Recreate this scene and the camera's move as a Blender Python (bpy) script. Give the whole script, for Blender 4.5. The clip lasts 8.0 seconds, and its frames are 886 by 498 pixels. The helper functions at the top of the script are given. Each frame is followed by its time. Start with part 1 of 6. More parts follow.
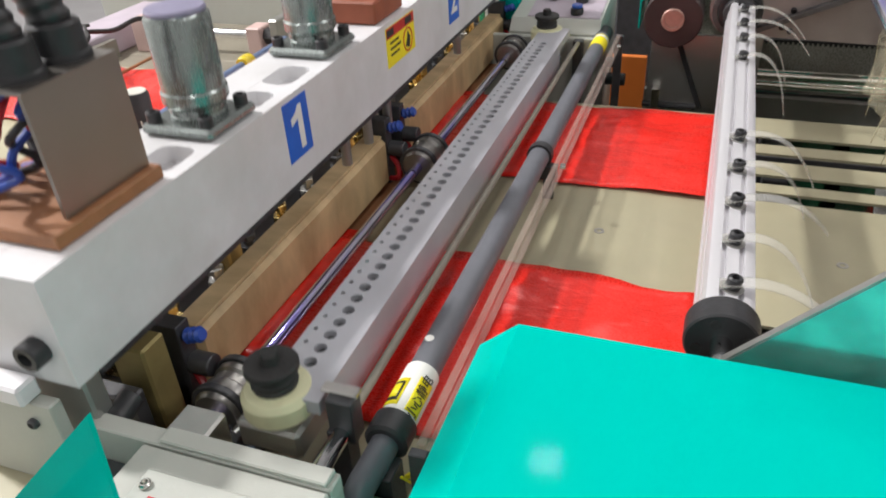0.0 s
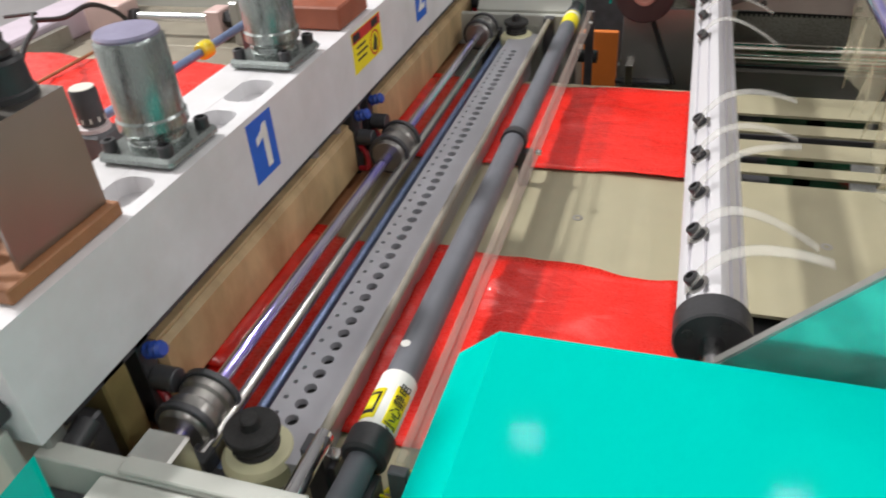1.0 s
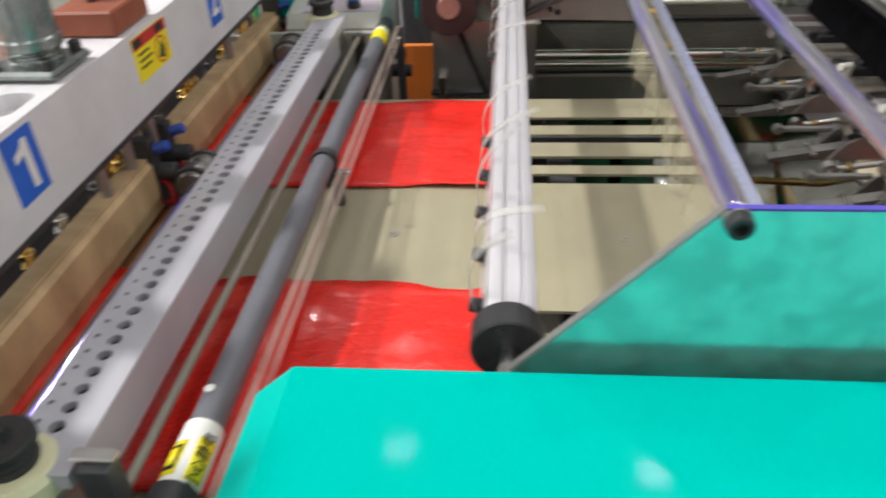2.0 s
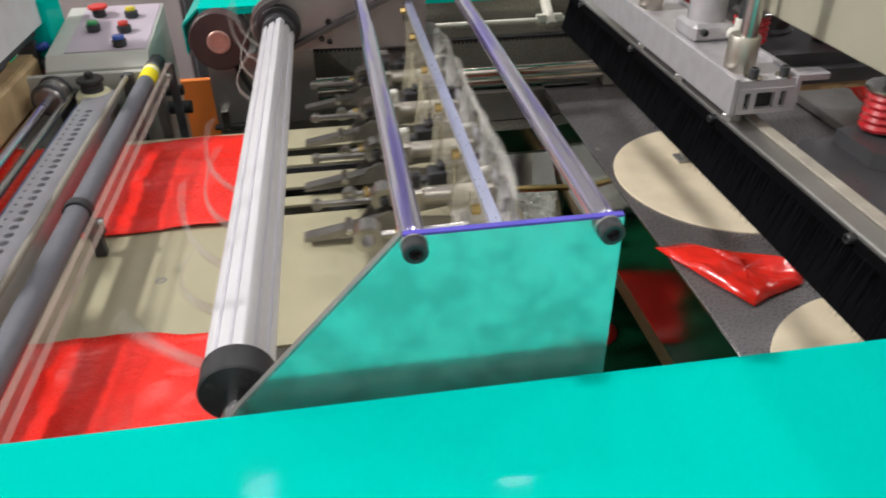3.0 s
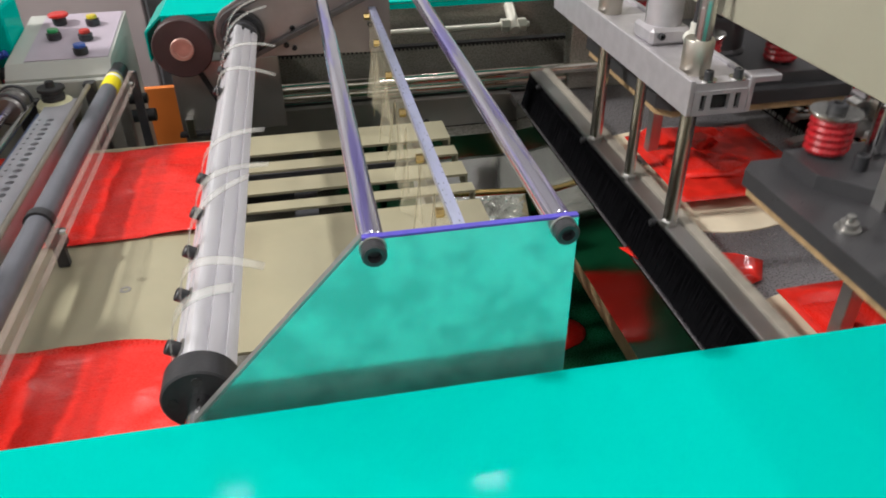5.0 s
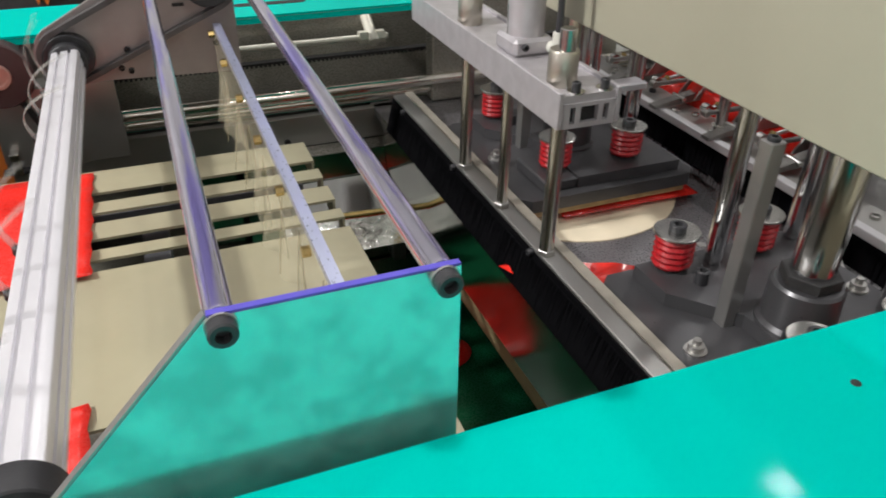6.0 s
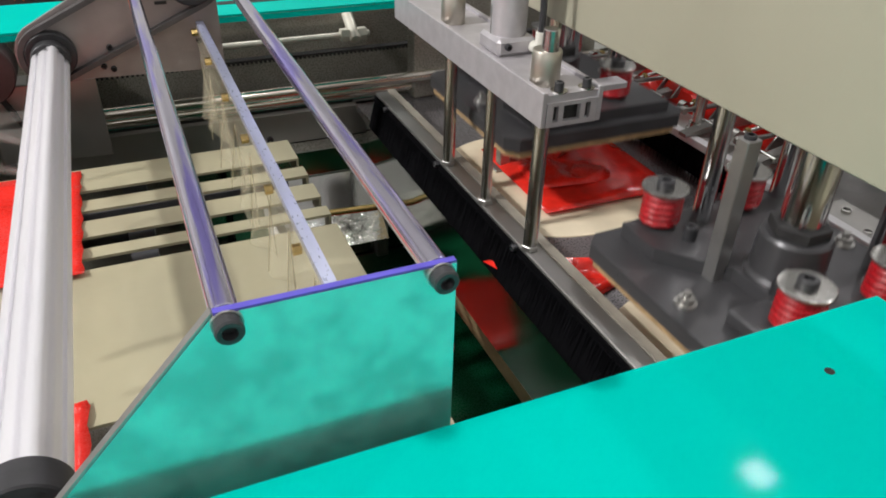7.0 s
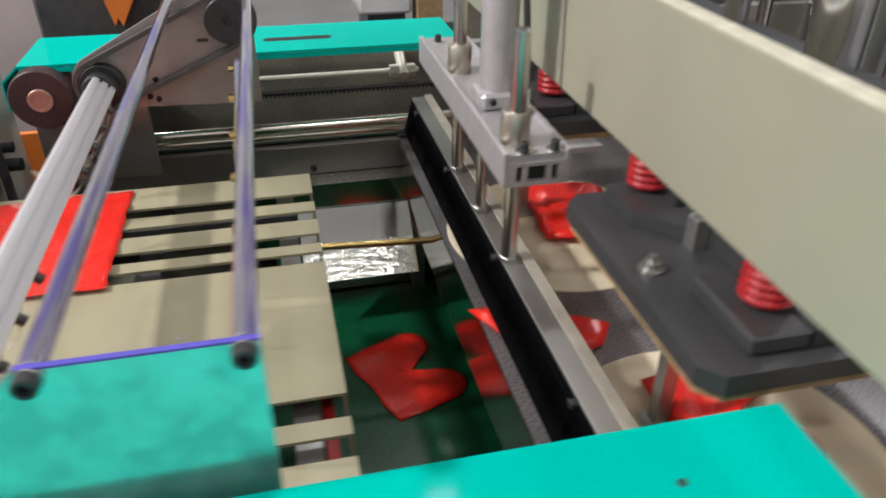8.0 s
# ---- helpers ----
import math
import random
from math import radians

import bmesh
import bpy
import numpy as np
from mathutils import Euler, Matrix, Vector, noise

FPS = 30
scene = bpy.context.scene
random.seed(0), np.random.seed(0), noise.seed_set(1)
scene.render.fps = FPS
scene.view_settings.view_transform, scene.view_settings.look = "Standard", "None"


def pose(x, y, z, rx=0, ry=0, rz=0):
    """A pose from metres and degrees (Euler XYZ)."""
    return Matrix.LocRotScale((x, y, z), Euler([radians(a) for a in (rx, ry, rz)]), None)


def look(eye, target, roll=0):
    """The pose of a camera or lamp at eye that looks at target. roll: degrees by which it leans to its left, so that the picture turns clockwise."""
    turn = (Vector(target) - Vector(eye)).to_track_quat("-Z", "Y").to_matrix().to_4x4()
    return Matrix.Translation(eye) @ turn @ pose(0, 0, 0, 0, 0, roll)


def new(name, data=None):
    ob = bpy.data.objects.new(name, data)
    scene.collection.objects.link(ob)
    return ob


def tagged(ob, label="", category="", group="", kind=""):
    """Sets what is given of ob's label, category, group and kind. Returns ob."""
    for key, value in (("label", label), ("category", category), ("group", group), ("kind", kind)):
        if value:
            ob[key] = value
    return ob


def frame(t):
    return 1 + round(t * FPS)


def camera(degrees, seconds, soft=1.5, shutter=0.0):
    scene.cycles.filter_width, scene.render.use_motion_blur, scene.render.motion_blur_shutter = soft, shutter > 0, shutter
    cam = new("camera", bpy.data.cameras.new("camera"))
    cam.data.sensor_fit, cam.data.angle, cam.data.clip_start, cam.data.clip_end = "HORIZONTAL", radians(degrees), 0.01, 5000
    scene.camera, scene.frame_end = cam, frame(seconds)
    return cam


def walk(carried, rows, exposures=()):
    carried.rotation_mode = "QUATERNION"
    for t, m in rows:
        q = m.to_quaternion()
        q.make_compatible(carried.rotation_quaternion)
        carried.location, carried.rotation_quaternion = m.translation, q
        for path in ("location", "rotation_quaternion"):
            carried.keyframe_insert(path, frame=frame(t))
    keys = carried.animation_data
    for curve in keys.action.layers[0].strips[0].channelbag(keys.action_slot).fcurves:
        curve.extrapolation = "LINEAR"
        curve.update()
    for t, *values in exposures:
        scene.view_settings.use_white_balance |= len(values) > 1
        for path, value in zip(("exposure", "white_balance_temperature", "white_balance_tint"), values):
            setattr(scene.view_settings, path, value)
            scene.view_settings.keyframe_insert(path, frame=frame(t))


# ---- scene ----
cam = camera(62.2, 8.0, 1.8, 0.5)
PATH = [
    (0, (-0.148, -0.379, 1.312), (-0.759, 1.184, 0.224), -3.5),
    (0.5, (-0.139, -0.354, 1.31), (-0.773, 1.166, 0.175), -4.7),
    (1, (-0.159, -0.345, 1.309), (-0.697, 1.206, 0.165), -4.2),
    (1.5, (-0.138, -0.331, 1.302), (-0.528, 1.269, 0.167), -4.3),
    (2, (-0.117, -0.324, 1.308), (-0.286, 1.316, 0.175), -2.6),
    (2.2, (-0.088, -0.324, 1.31), (-0.171, 1.332, 0.19), -2.7),
    (3.3, (-0.028, -0.331, 1.319), (0.247, 1.322, 0.227), -0.6),
    (3.5, (-0.027, -0.333, 1.318), (0.246, 1.324, 0.232), -0.7),
    (4, (-0.026, -0.342, 1.324), (0.25, 1.317, 0.243), -0.6),
    (4.2, (-0.029, -0.341, 1.322), (0.247, 1.32, 0.242), -0.7),
    (5.3, (-0.023, -0.329, 1.319), (0.335, 1.308, 0.227), -0.7),
    (5.5, (-0.024, -0.318, 1.315), (0.424, 1.301, 0.23), 0.2),
    (6, (-0.005, -0.277, 1.311), (0.627, 1.289, 0.238), 0.9),
    (6.5, (-0.005, -0.287, 1.313), (0.674, 1.256, 0.238), 1.2),
    (7, (-0.018, -0.284, 1.32), (0.667, 1.251, 0.237), 1.6),
    (7.5, (-0.012, -0.289, 1.334), (0.611, 1.275, 0.255), 1.3),
    (7.8, (0.062, -0.307, 1.348), (0.544, 1.315, 0.282), -0.1),
    (8, (0.142, -0.324, 1.359), (0.529, 1.334, 0.309), 0.4),
]
walk(cam, [(t, look(eye, target, roll)) for t, eye, target, roll in PATH])

# ---- light: a closed factory hall under rows of ceiling lamps ----
world = bpy.data.worlds.new("hall_air")
scene.world = world
world.use_nodes = True
world.node_tree.nodes["Background"].inputs["Color"].default_value = (0.9, 0.95, 1.0, 1)
world.node_tree.nodes["Background"].inputs["Strength"].default_value = 0.10
scene.view_settings.exposure = 0.0


def hall_lamp(x, y, z, sx, sy, watts, colour):
    data = bpy.data.lights.new("ceiling_lamp", "AREA")
    data.shape, data.size, data.size_y = "RECTANGLE", sx, sy
    data.energy, data.color = watts, colour
    ob = new("ceiling_lamp", data)
    ob.matrix_world = pose(x, y, z)
    return ob


# square high-bay lamps; the one over the infeed is the strongest and largest
for lx, ly, watts in ((-4.4, 0.58, 475), (-0.9, 3.45, 21), (1.0, 3.3, 31), (3.85, 2.25, 52), (-2.9, -2.6, 28), (0.6, -2.6, 27), (5.2, -2.6, 62), (5.2, 0.9, 84), (-5.2, 4.2, 16)):
    size = 0.42 if watts > 100 else 0.22
    hall_lamp(lx, ly, 5.2, size, size, watts, (1.0, 0.975, 0.96))


# ---- materials ----
def mat(name, colour, rough=0.5, metal=0.0, vary=0.12, scale=40.0, bump=0.1, fine=400.0, stretch=(1, 1, 1),
        coat=0.0, rough_vary=0.15, second=None, second_mix=0.0, second_scale=6.0, alpha=1.0, spec=0.5,
        crease=0.0, crease_scale=24.0, edge=(0.42, 0.66), lumps=6.0):
    """A surface with grain and wear at two scales."""
    m = bpy.data.materials.new(name)
    m.use_nodes = True
    nt = m.node_tree
    b = nt.nodes["Principled BSDF"]
    b.inputs["Metallic"].default_value = metal
    b.inputs["Coat Weight"].default_value = coat
    b.inputs["Specular IOR Level"].default_value = spec
    b.inputs["Coat Roughness"].default_value = 0.05
    b.inputs["Alpha"].default_value = alpha
    tc = nt.nodes.new("ShaderNodeTexCoord")
    mp = nt.nodes.new("ShaderNodeMapping")
    mp.inputs["Scale"].default_value = stretch
    nt.links.new(tc.outputs["Object"], mp.inputs["Vector"])
    big = nt.nodes.new("ShaderNodeTexNoise")
    big.inputs["Scale"].default_value = scale
    big.inputs["Detail"].default_value = 5
    nt.links.new(mp.outputs["Vector"], big.inputs["Vector"])
    small = nt.nodes.new("ShaderNodeTexNoise")
    small.inputs["Scale"].default_value = fine
    small.inputs["Detail"].default_value = 3
    nt.links.new(mp.outputs["Vector"], small.inputs["Vector"])
    ramp = nt.nodes.new("ShaderNodeMapRange")
    ramp.inputs["From Min"].default_value, ramp.inputs["From Max"].default_value = 0.3, 0.7
    ramp.inputs["To Min"].default_value, ramp.inputs["To Max"].default_value = 1 - vary, 1 + vary
    nt.links.new(big.outputs["Fac"], ramp.inputs["Value"])
    mul = nt.nodes.new("ShaderNodeMixRGB")
    mul.blend_type = "MULTIPLY"
    mul.inputs["Fac"].default_value = 1
    mul.inputs["Color1"].default_value = (*colour, 1)
    nt.links.new(ramp.outputs["Result"], mul.inputs["Color2"])
    out = mul.outputs["Color"]
    if second:
        patch = nt.nodes.new("ShaderNodeTexNoise")
        patch.inputs["Scale"].default_value = second_scale
        patch.inputs["Detail"].default_value = lumps
        patch.inputs["Roughness"].default_value = 0.6
        nt.links.new(mp.outputs["Vector"], patch.inputs["Vector"])
        pr = nt.nodes.new("ShaderNodeMapRange")
        pr.inputs["From Min"].default_value, pr.inputs["From Max"].default_value = edge
        pr.inputs["To Max"].default_value = second_mix
        nt.links.new(patch.outputs["Fac"], pr.inputs["Value"])
        mix = nt.nodes.new("ShaderNodeMixRGB")
        mix.inputs["Color2"].default_value = (*second, 1)
        nt.links.new(pr.outputs["Result"], mix.inputs["Fac"])
        nt.links.new(out, mix.inputs["Color1"])
        out = mix.outputs["Color"]
    nt.links.new(out, b.inputs["Base Color"])
    rr = nt.nodes.new("ShaderNodeMapRange")
    rr.inputs["From Min"].default_value, rr.inputs["From Max"].default_value = 0.25, 0.75
    rr.inputs["To Min"].default_value = max(0.02, rough * (1 - rough_vary))
    rr.inputs["To Max"].default_value = min(1.0, rough * (1 + rough_vary))
    nt.links.new(small.outputs["Fac"], rr.inputs["Value"])
    nt.links.new(rr.outputs["Result"], b.inputs["Roughness"])
    if bump:
        bp = nt.nodes.new("ShaderNodeBump")
        bp.inputs["Strength"].default_value = bump
        bp.inputs["Distance"].default_value = 0.001
        nt.links.new(small.outputs["Fac"], bp.inputs["Height"])
        nt.links.new(bp.outputs["Normal"], b.inputs["Normal"])
    if crease:
        fold = nt.nodes.new("ShaderNodeTexNoise")
        fold.inputs["Scale"].default_value = crease_scale
        fold.inputs["Detail"].default_value = 3
        fold.inputs["Distortion"].default_value = 1.2
        nt.links.new(mp.outputs["Vector"], fold.inputs["Vector"])
        fb = nt.nodes.new("ShaderNodeBump")
        fb.inputs["Strength"].default_value = crease
        fb.inputs["Distance"].default_value = 0.004
        nt.links.new(fold.outputs["Fac"], fb.inputs["Height"])
        nt.links.new(fb.outputs["Normal"], b.inputs["Normal"])
    return m


TEAL = mat("teal_enamel", (0.0, 0.50, 0.42), 0.06, vary=0.03, scale=5, bump=0.0, spec=0.008, second=(0.0, 0.46, 0.385), second_mix=0.4, second_scale=5, rough_vary=0.06)
TEAL_PLATE = mat("smudged_stainless_plate", (0.84, 0.85, 0.83), 0.22, metal=0.88, vary=0.10, scale=45, second=(0.62, 0.63, 0.62), second_mix=1.0, second_scale=34, edge=(0.42, 0.60), lumps=3.0, bump=0.0, rough_vary=0.12)
CREAM = mat("cream_enamel", (0.41, 0.38, 0.255), 0.35, vary=0.06, scale=12, second=(0.35, 0.32, 0.225), second_mix=0.4, second_scale=9, bump=0.05)
CREAM_PANEL = mat("cream_press_enamel", (0.34, 0.325, 0.245), 0.42, vary=0.04, scale=8, bump=0.05)
WHITE = mat("white_enamel", (0.72, 0.715, 0.735), 0.38, vary=0.05, scale=14, second=(0.50, 0.49, 0.47), second_mix=0.4, second_scale=10, bump=0.06)
GREYPAINT = mat("pale_grey_enamel", (0.47, 0.48, 0.44), 0.4, vary=0.06, scale=14, second=(0.38, 0.38, 0.34), second_mix=0.4, second_scale=14)
ALU = mat("extruded_aluminium", (0.86, 0.85, 0.88), 0.30, metal=0.45, rough_vary=0.05, vary=0.04, scale=20, stretch=(1, 0.05, 1), fine=500, bump=0.03)
CAST = mat("milled_aluminium", (0.51, 0.49, 0.51), 0.42, metal=0.45, vary=0.08, scale=60, bump=0.12)
STEEL = mat("bright_steel", (0.62, 0.61, 0.58), 0.22, metal=1.0, vary=0.12, scale=30, fine=600, bump=0.08)
GREYSTEEL = mat("ground_steel", (0.47, 0.465, 0.45), 0.36, metal=0.85, vary=0.15, scale=24, second=(0.30, 0.28, 0.25), second_mix=0.5, second_scale=12, bump=0.15)
CHROME = mat("chrome", (0.66, 0.66, 0.67), 0.14, metal=1.0, vary=0.04, bump=0.0)
STAINLESS = mat("polished_stainless", (0.52, 0.53, 0.50), 0.12, metal=1.0, vary=0.10, scale=12, fine=300, bump=0.05)
BRUSHED = mat("brushed_stainless", (0.31, 0.29, 0.265), 0.34, metal=0.95, vary=0.06, scale=12, fine=900, bump=0.03)
DARKSTEEL = mat("blackened_steel", (0.075, 0.076, 0.082), 0.42, metal=0.4, vary=0.2, scale=40, second=(0.10, 0.10, 0.11), second_mix=0.5, second_scale=25, bump=0.2)
BLACK = mat("black_plastic", (0.030, 0.030, 0.033), 0.45, vary=0.2, scale=60, bump=0.15)
RUBBER = mat("black_rubber", (0.024, 0.023, 0.023), 0.7, vary=0.25, scale=80, bump=0.3)
BRISTLE = mat("black_bristle", (0.004, 0.004, 0.0048), 0.9, spec=0.03, vary=0.4, scale=200, stretch=(1, 6, 0.3), bump=0.15)
PVC = mat("grey_pvc", (0.135, 0.14, 0.16), 0.42, vary=0.10, scale=30, bump=0.08)
FILM = mat("red_film", (0.86, 0.026, 0.016), 0.28, vary=0.10, scale=14, bump=0.0, coat=0.2, stretch=(1, 2, 1), crease=0.35)
FILM_DARK = mat("red_scrap_film", (0.78, 0.026, 0.016), 0.2, vary=0.2, scale=40, bump=0.0, coat=0.3, crease=0.45)
SPRING = mat("red_spring_enamel", (0.42, 0.010, 0.016), 0.28, vary=0.15, scale=60, coat=0.5)
BOARD = mat("brown_fibre_board", (0.30, 0.13, 0.055), 0.55, vary=0.18, scale=40, bump=0.2)
RUSTRED = mat("red_brown_block", (0.28, 0.075, 0.035), 0.5, vary=0.15, scale=40, bump=0.15)
TEFLON = mat("tan_sealing_cloth", (0.56, 0.41, 0.225), 0.38, vary=0.2, scale=18, stretch=(1, 2, 1), second=(0.36, 0.23, 0.11), second_mix=0.55, second_scale=10, bump=0.1)
FELT = mat("beige_felt", (0.82, 0.72, 0.53), 0.85, vary=0.06, scale=30, second=(0.73, 0.61, 0.42), second_mix=0.5, second_scale=8, bump=0.3)
WOODPAD = mat("plywood_edge", (0.42, 0.28, 0.14), 0.7, vary=0.25, scale=60, bump=0.3)
BELT = mat("green_belt", (0.004, 0.075, 0.030), 0.28, vary=0.15, scale=30, bump=0.1)
TAN = mat("tan_belt_edge", (0.40, 0.30, 0.16), 0.6, vary=0.15, scale=40)
BRASS = mat("brass", (0.62, 0.45, 0.18), 0.25, metal=1.0, vary=0.1)
YELLOW = mat("yellow_label", (0.90, 0.76, 0.01), 0.45, vary=0.04, scale=30)
WHITELABEL = mat("white_label", (0.80, 0.79, 0.75), 0.45, vary=0.04, scale=30)
BLUELABEL = mat("blue_label", (0.010, 0.12, 0.60), 0.4, vary=0.06, scale=30)
REDLABEL = mat("red_label", (0.55, 0.02, 0.02), 0.45, vary=0.06, scale=30)
INK = mat("black_ink", (0.02, 0.02, 0.02), 0.5, vary=0.05)
INKRED = mat("red_ink", (0.50, 0.03, 0.02), 0.5, vary=0.05)
# violet-tinted steel; the saturated second colour paints blue-violet glints into it
VIOLET = mat("violet_steel_painted_glints", (0.74, 0.72, 0.84), 0.08, metal=0.94, coat=0.5, vary=0.12, scale=60, stretch=(1, 0.05, 1), fine=400, second=(0.34, 0.28, 1.0), second_mix=0.8, second_scale=110, edge=(0.48, 0.60), lumps=3.0)
VIOLETEDGE = mat("violet_cut_edge", (0.10, 0.08, 0.50), 0.35, vary=0.15, scale=60)
CLEAR = mat("clear_acrylic", (0.50, 0.40, 0.37), 0.10, vary=0.04, bump=0.0, alpha=0.13)
CLEAR_EDGE = mat("polished_acrylic_edge", (0.50, 0.40, 0.34), 0.12, vary=0.04, bump=0.0, alpha=0.16)
HAZE = mat("hazy_acrylic", (0.72, 0.67, 0.48), 0.05, vary=0.05, bump=0.0, alpha=0.15, spec=0.9, crease=0.3)
STRIP_EDGE = mat("yellowed_acrylic_edge", (0.62, 0.55, 0.34), 0.15, vary=0.04, bump=0.0, alpha=0.36)
GUNMETAL = mat("gunmetal_collar", (0.30, 0.29, 0.275), 0.32, metal=0.8, vary=0.15, scale=40)
ZINC = mat("zinc_plated_steel", (0.84, 0.81, 0.70), 0.32, metal=0.25, vary=0.06, scale=40)
RODSTEEL = mat("satin_rod_steel", (0.60, 0.59, 0.57), 0.22, metal=1.0, vary=0.06, scale=40)
SATIN = mat("satin_nickel", (0.54, 0.505, 0.44), 0.36, metal=0.85, vary=0.06, scale=40)
DULLBEIGE = mat("dull_beige_rod", (0.27, 0.245, 0.20), 0.5, vary=0.12, scale=40)
SHAFT = mat("bright_shaft", (0.84, 0.80, 0.70), 0.16, metal=0.95, vary=0.08, scale=30)
HOSE = mat("clear_hose", (0.66, 0.65, 0.60), 0.12, vary=0.05, bump=0.0, alpha=0.26)
PUNCH = mat("grey_punch_steel", (0.075, 0.074, 0.078), 0.33, rough_vary=0.2, metal=0.4, vary=0.08, scale=14, second=(0.10, 0.10, 0.105), second_mix=0.5, second_scale=9, bump=0.02)
BLUESTEEL = mat("blue_tinted_steel", (0.20, 0.27, 0.45), 0.3, metal=0.5, vary=0.1)
BLUEHOSE = mat("blue_hose", (0.03, 0.08, 0.40), 0.35, vary=0.1)
REDHOSE = mat("red_hose", (0.45, 0.02, 0.03), 0.35, vary=0.1)
PALEYELLOW = mat("pale_nylon", (0.70, 0.68, 0.44), 0.5, vary=0.08, scale=40)
WHITEPL = mat("white_plastic", (0.66, 0.65, 0.58), 0.4, vary=0.08)
ORANGE = mat("orange_panel", (0.75, 0.20, 0.03), 0.5, vary=0.08, scale=10)
MAROON = mat("maroon_drum", (0.055, 0.030, 0.030), 0.5, vary=0.2, scale=30, bump=0.15)
COPPER = mat("dull_copper", (0.52, 0.32, 0.27), 0.45, metal=0.5, vary=0.2)
PINKSTEEL = mat("grey_drive_plate", (0.34, 0.30, 0.29), 0.42, metal=0.4, vary=0.10, scale=20, second=(0.24, 0.21, 0.205), second_mix=0.5, second_scale=9)
BEDPLATE = mat("worn_stainless_bed", (0.325, 0.312, 0.325), 0.28, metal=0.7, vary=0.08, scale=9, second=(0.255, 0.245, 0.25), second_mix=0.5, second_scale=7, bump=0.0, rough_vary=0.1)
LILAC = mat("lilac_grey_enamel", (0.44, 0.38, 0.44), 0.45, vary=0.06, scale=14)
PINKBLOCK = mat("pink_bearing_block", (0.56, 0.40, 0.37), 0.45, vary=0.06, scale=20)
DUSTY = mat("dusty_tan_sheet", (0.25, 0.225, 0.175), 0.5, metal=0.2, vary=0.15, scale=9, second=(0.20, 0.18, 0.14), second_mix=0.5, second_scale=5)
MAUVE = mat("mauve_grey_panel", (0.50, 0.43, 0.43), 0.5, vary=0.1, scale=6)
BTN_RED = mat("red_button", (0.62, 0.02, 0.015), 0.3, coat=0.5)
BTN_YEL = mat("yellow_button", (0.70, 0.55, 0.02), 0.3, coat=0.5)
BTN_GRN = mat("green_button", (0.02, 0.30, 0.09), 0.3, coat=0.5)
BTN_BLU = mat("blue_button", (0.02, 0.10, 0.45), 0.3, coat=0.5)
OLIVE = mat("olive_side_panel", (0.34, 0.325, 0.28), 0.28, metal=0.35, vary=0.15, scale=8, second=(0.20, 0.18, 0.15), second_mix=0.6, second_scale=6)
FLOORMAT = mat("hall_floor", (0.24, 0.235, 0.24), 0.45, vary=0.08, scale=3, second=(0.18, 0.17, 0.165), second_mix=0.5, second_scale=2)
WALLMAT = mat("hall_wall", (0.78, 0.78, 0.77), 0.7, vary=0.05, scale=3)
CEILMAT = mat("hall_ceiling", (0.82, 0.82, 0.83), 0.8, vary=0.05, scale=3)


CYL = mat("grey_green_cylinder", (0.27, 0.30, 0.29), 0.26, metal=0.75, vary=0.10, scale=14, stretch=(3, 3, 0.3))
CAP = mat("lilac_cylinder_cap", (0.26, 0.245, 0.36), 0.4, vary=0.08)


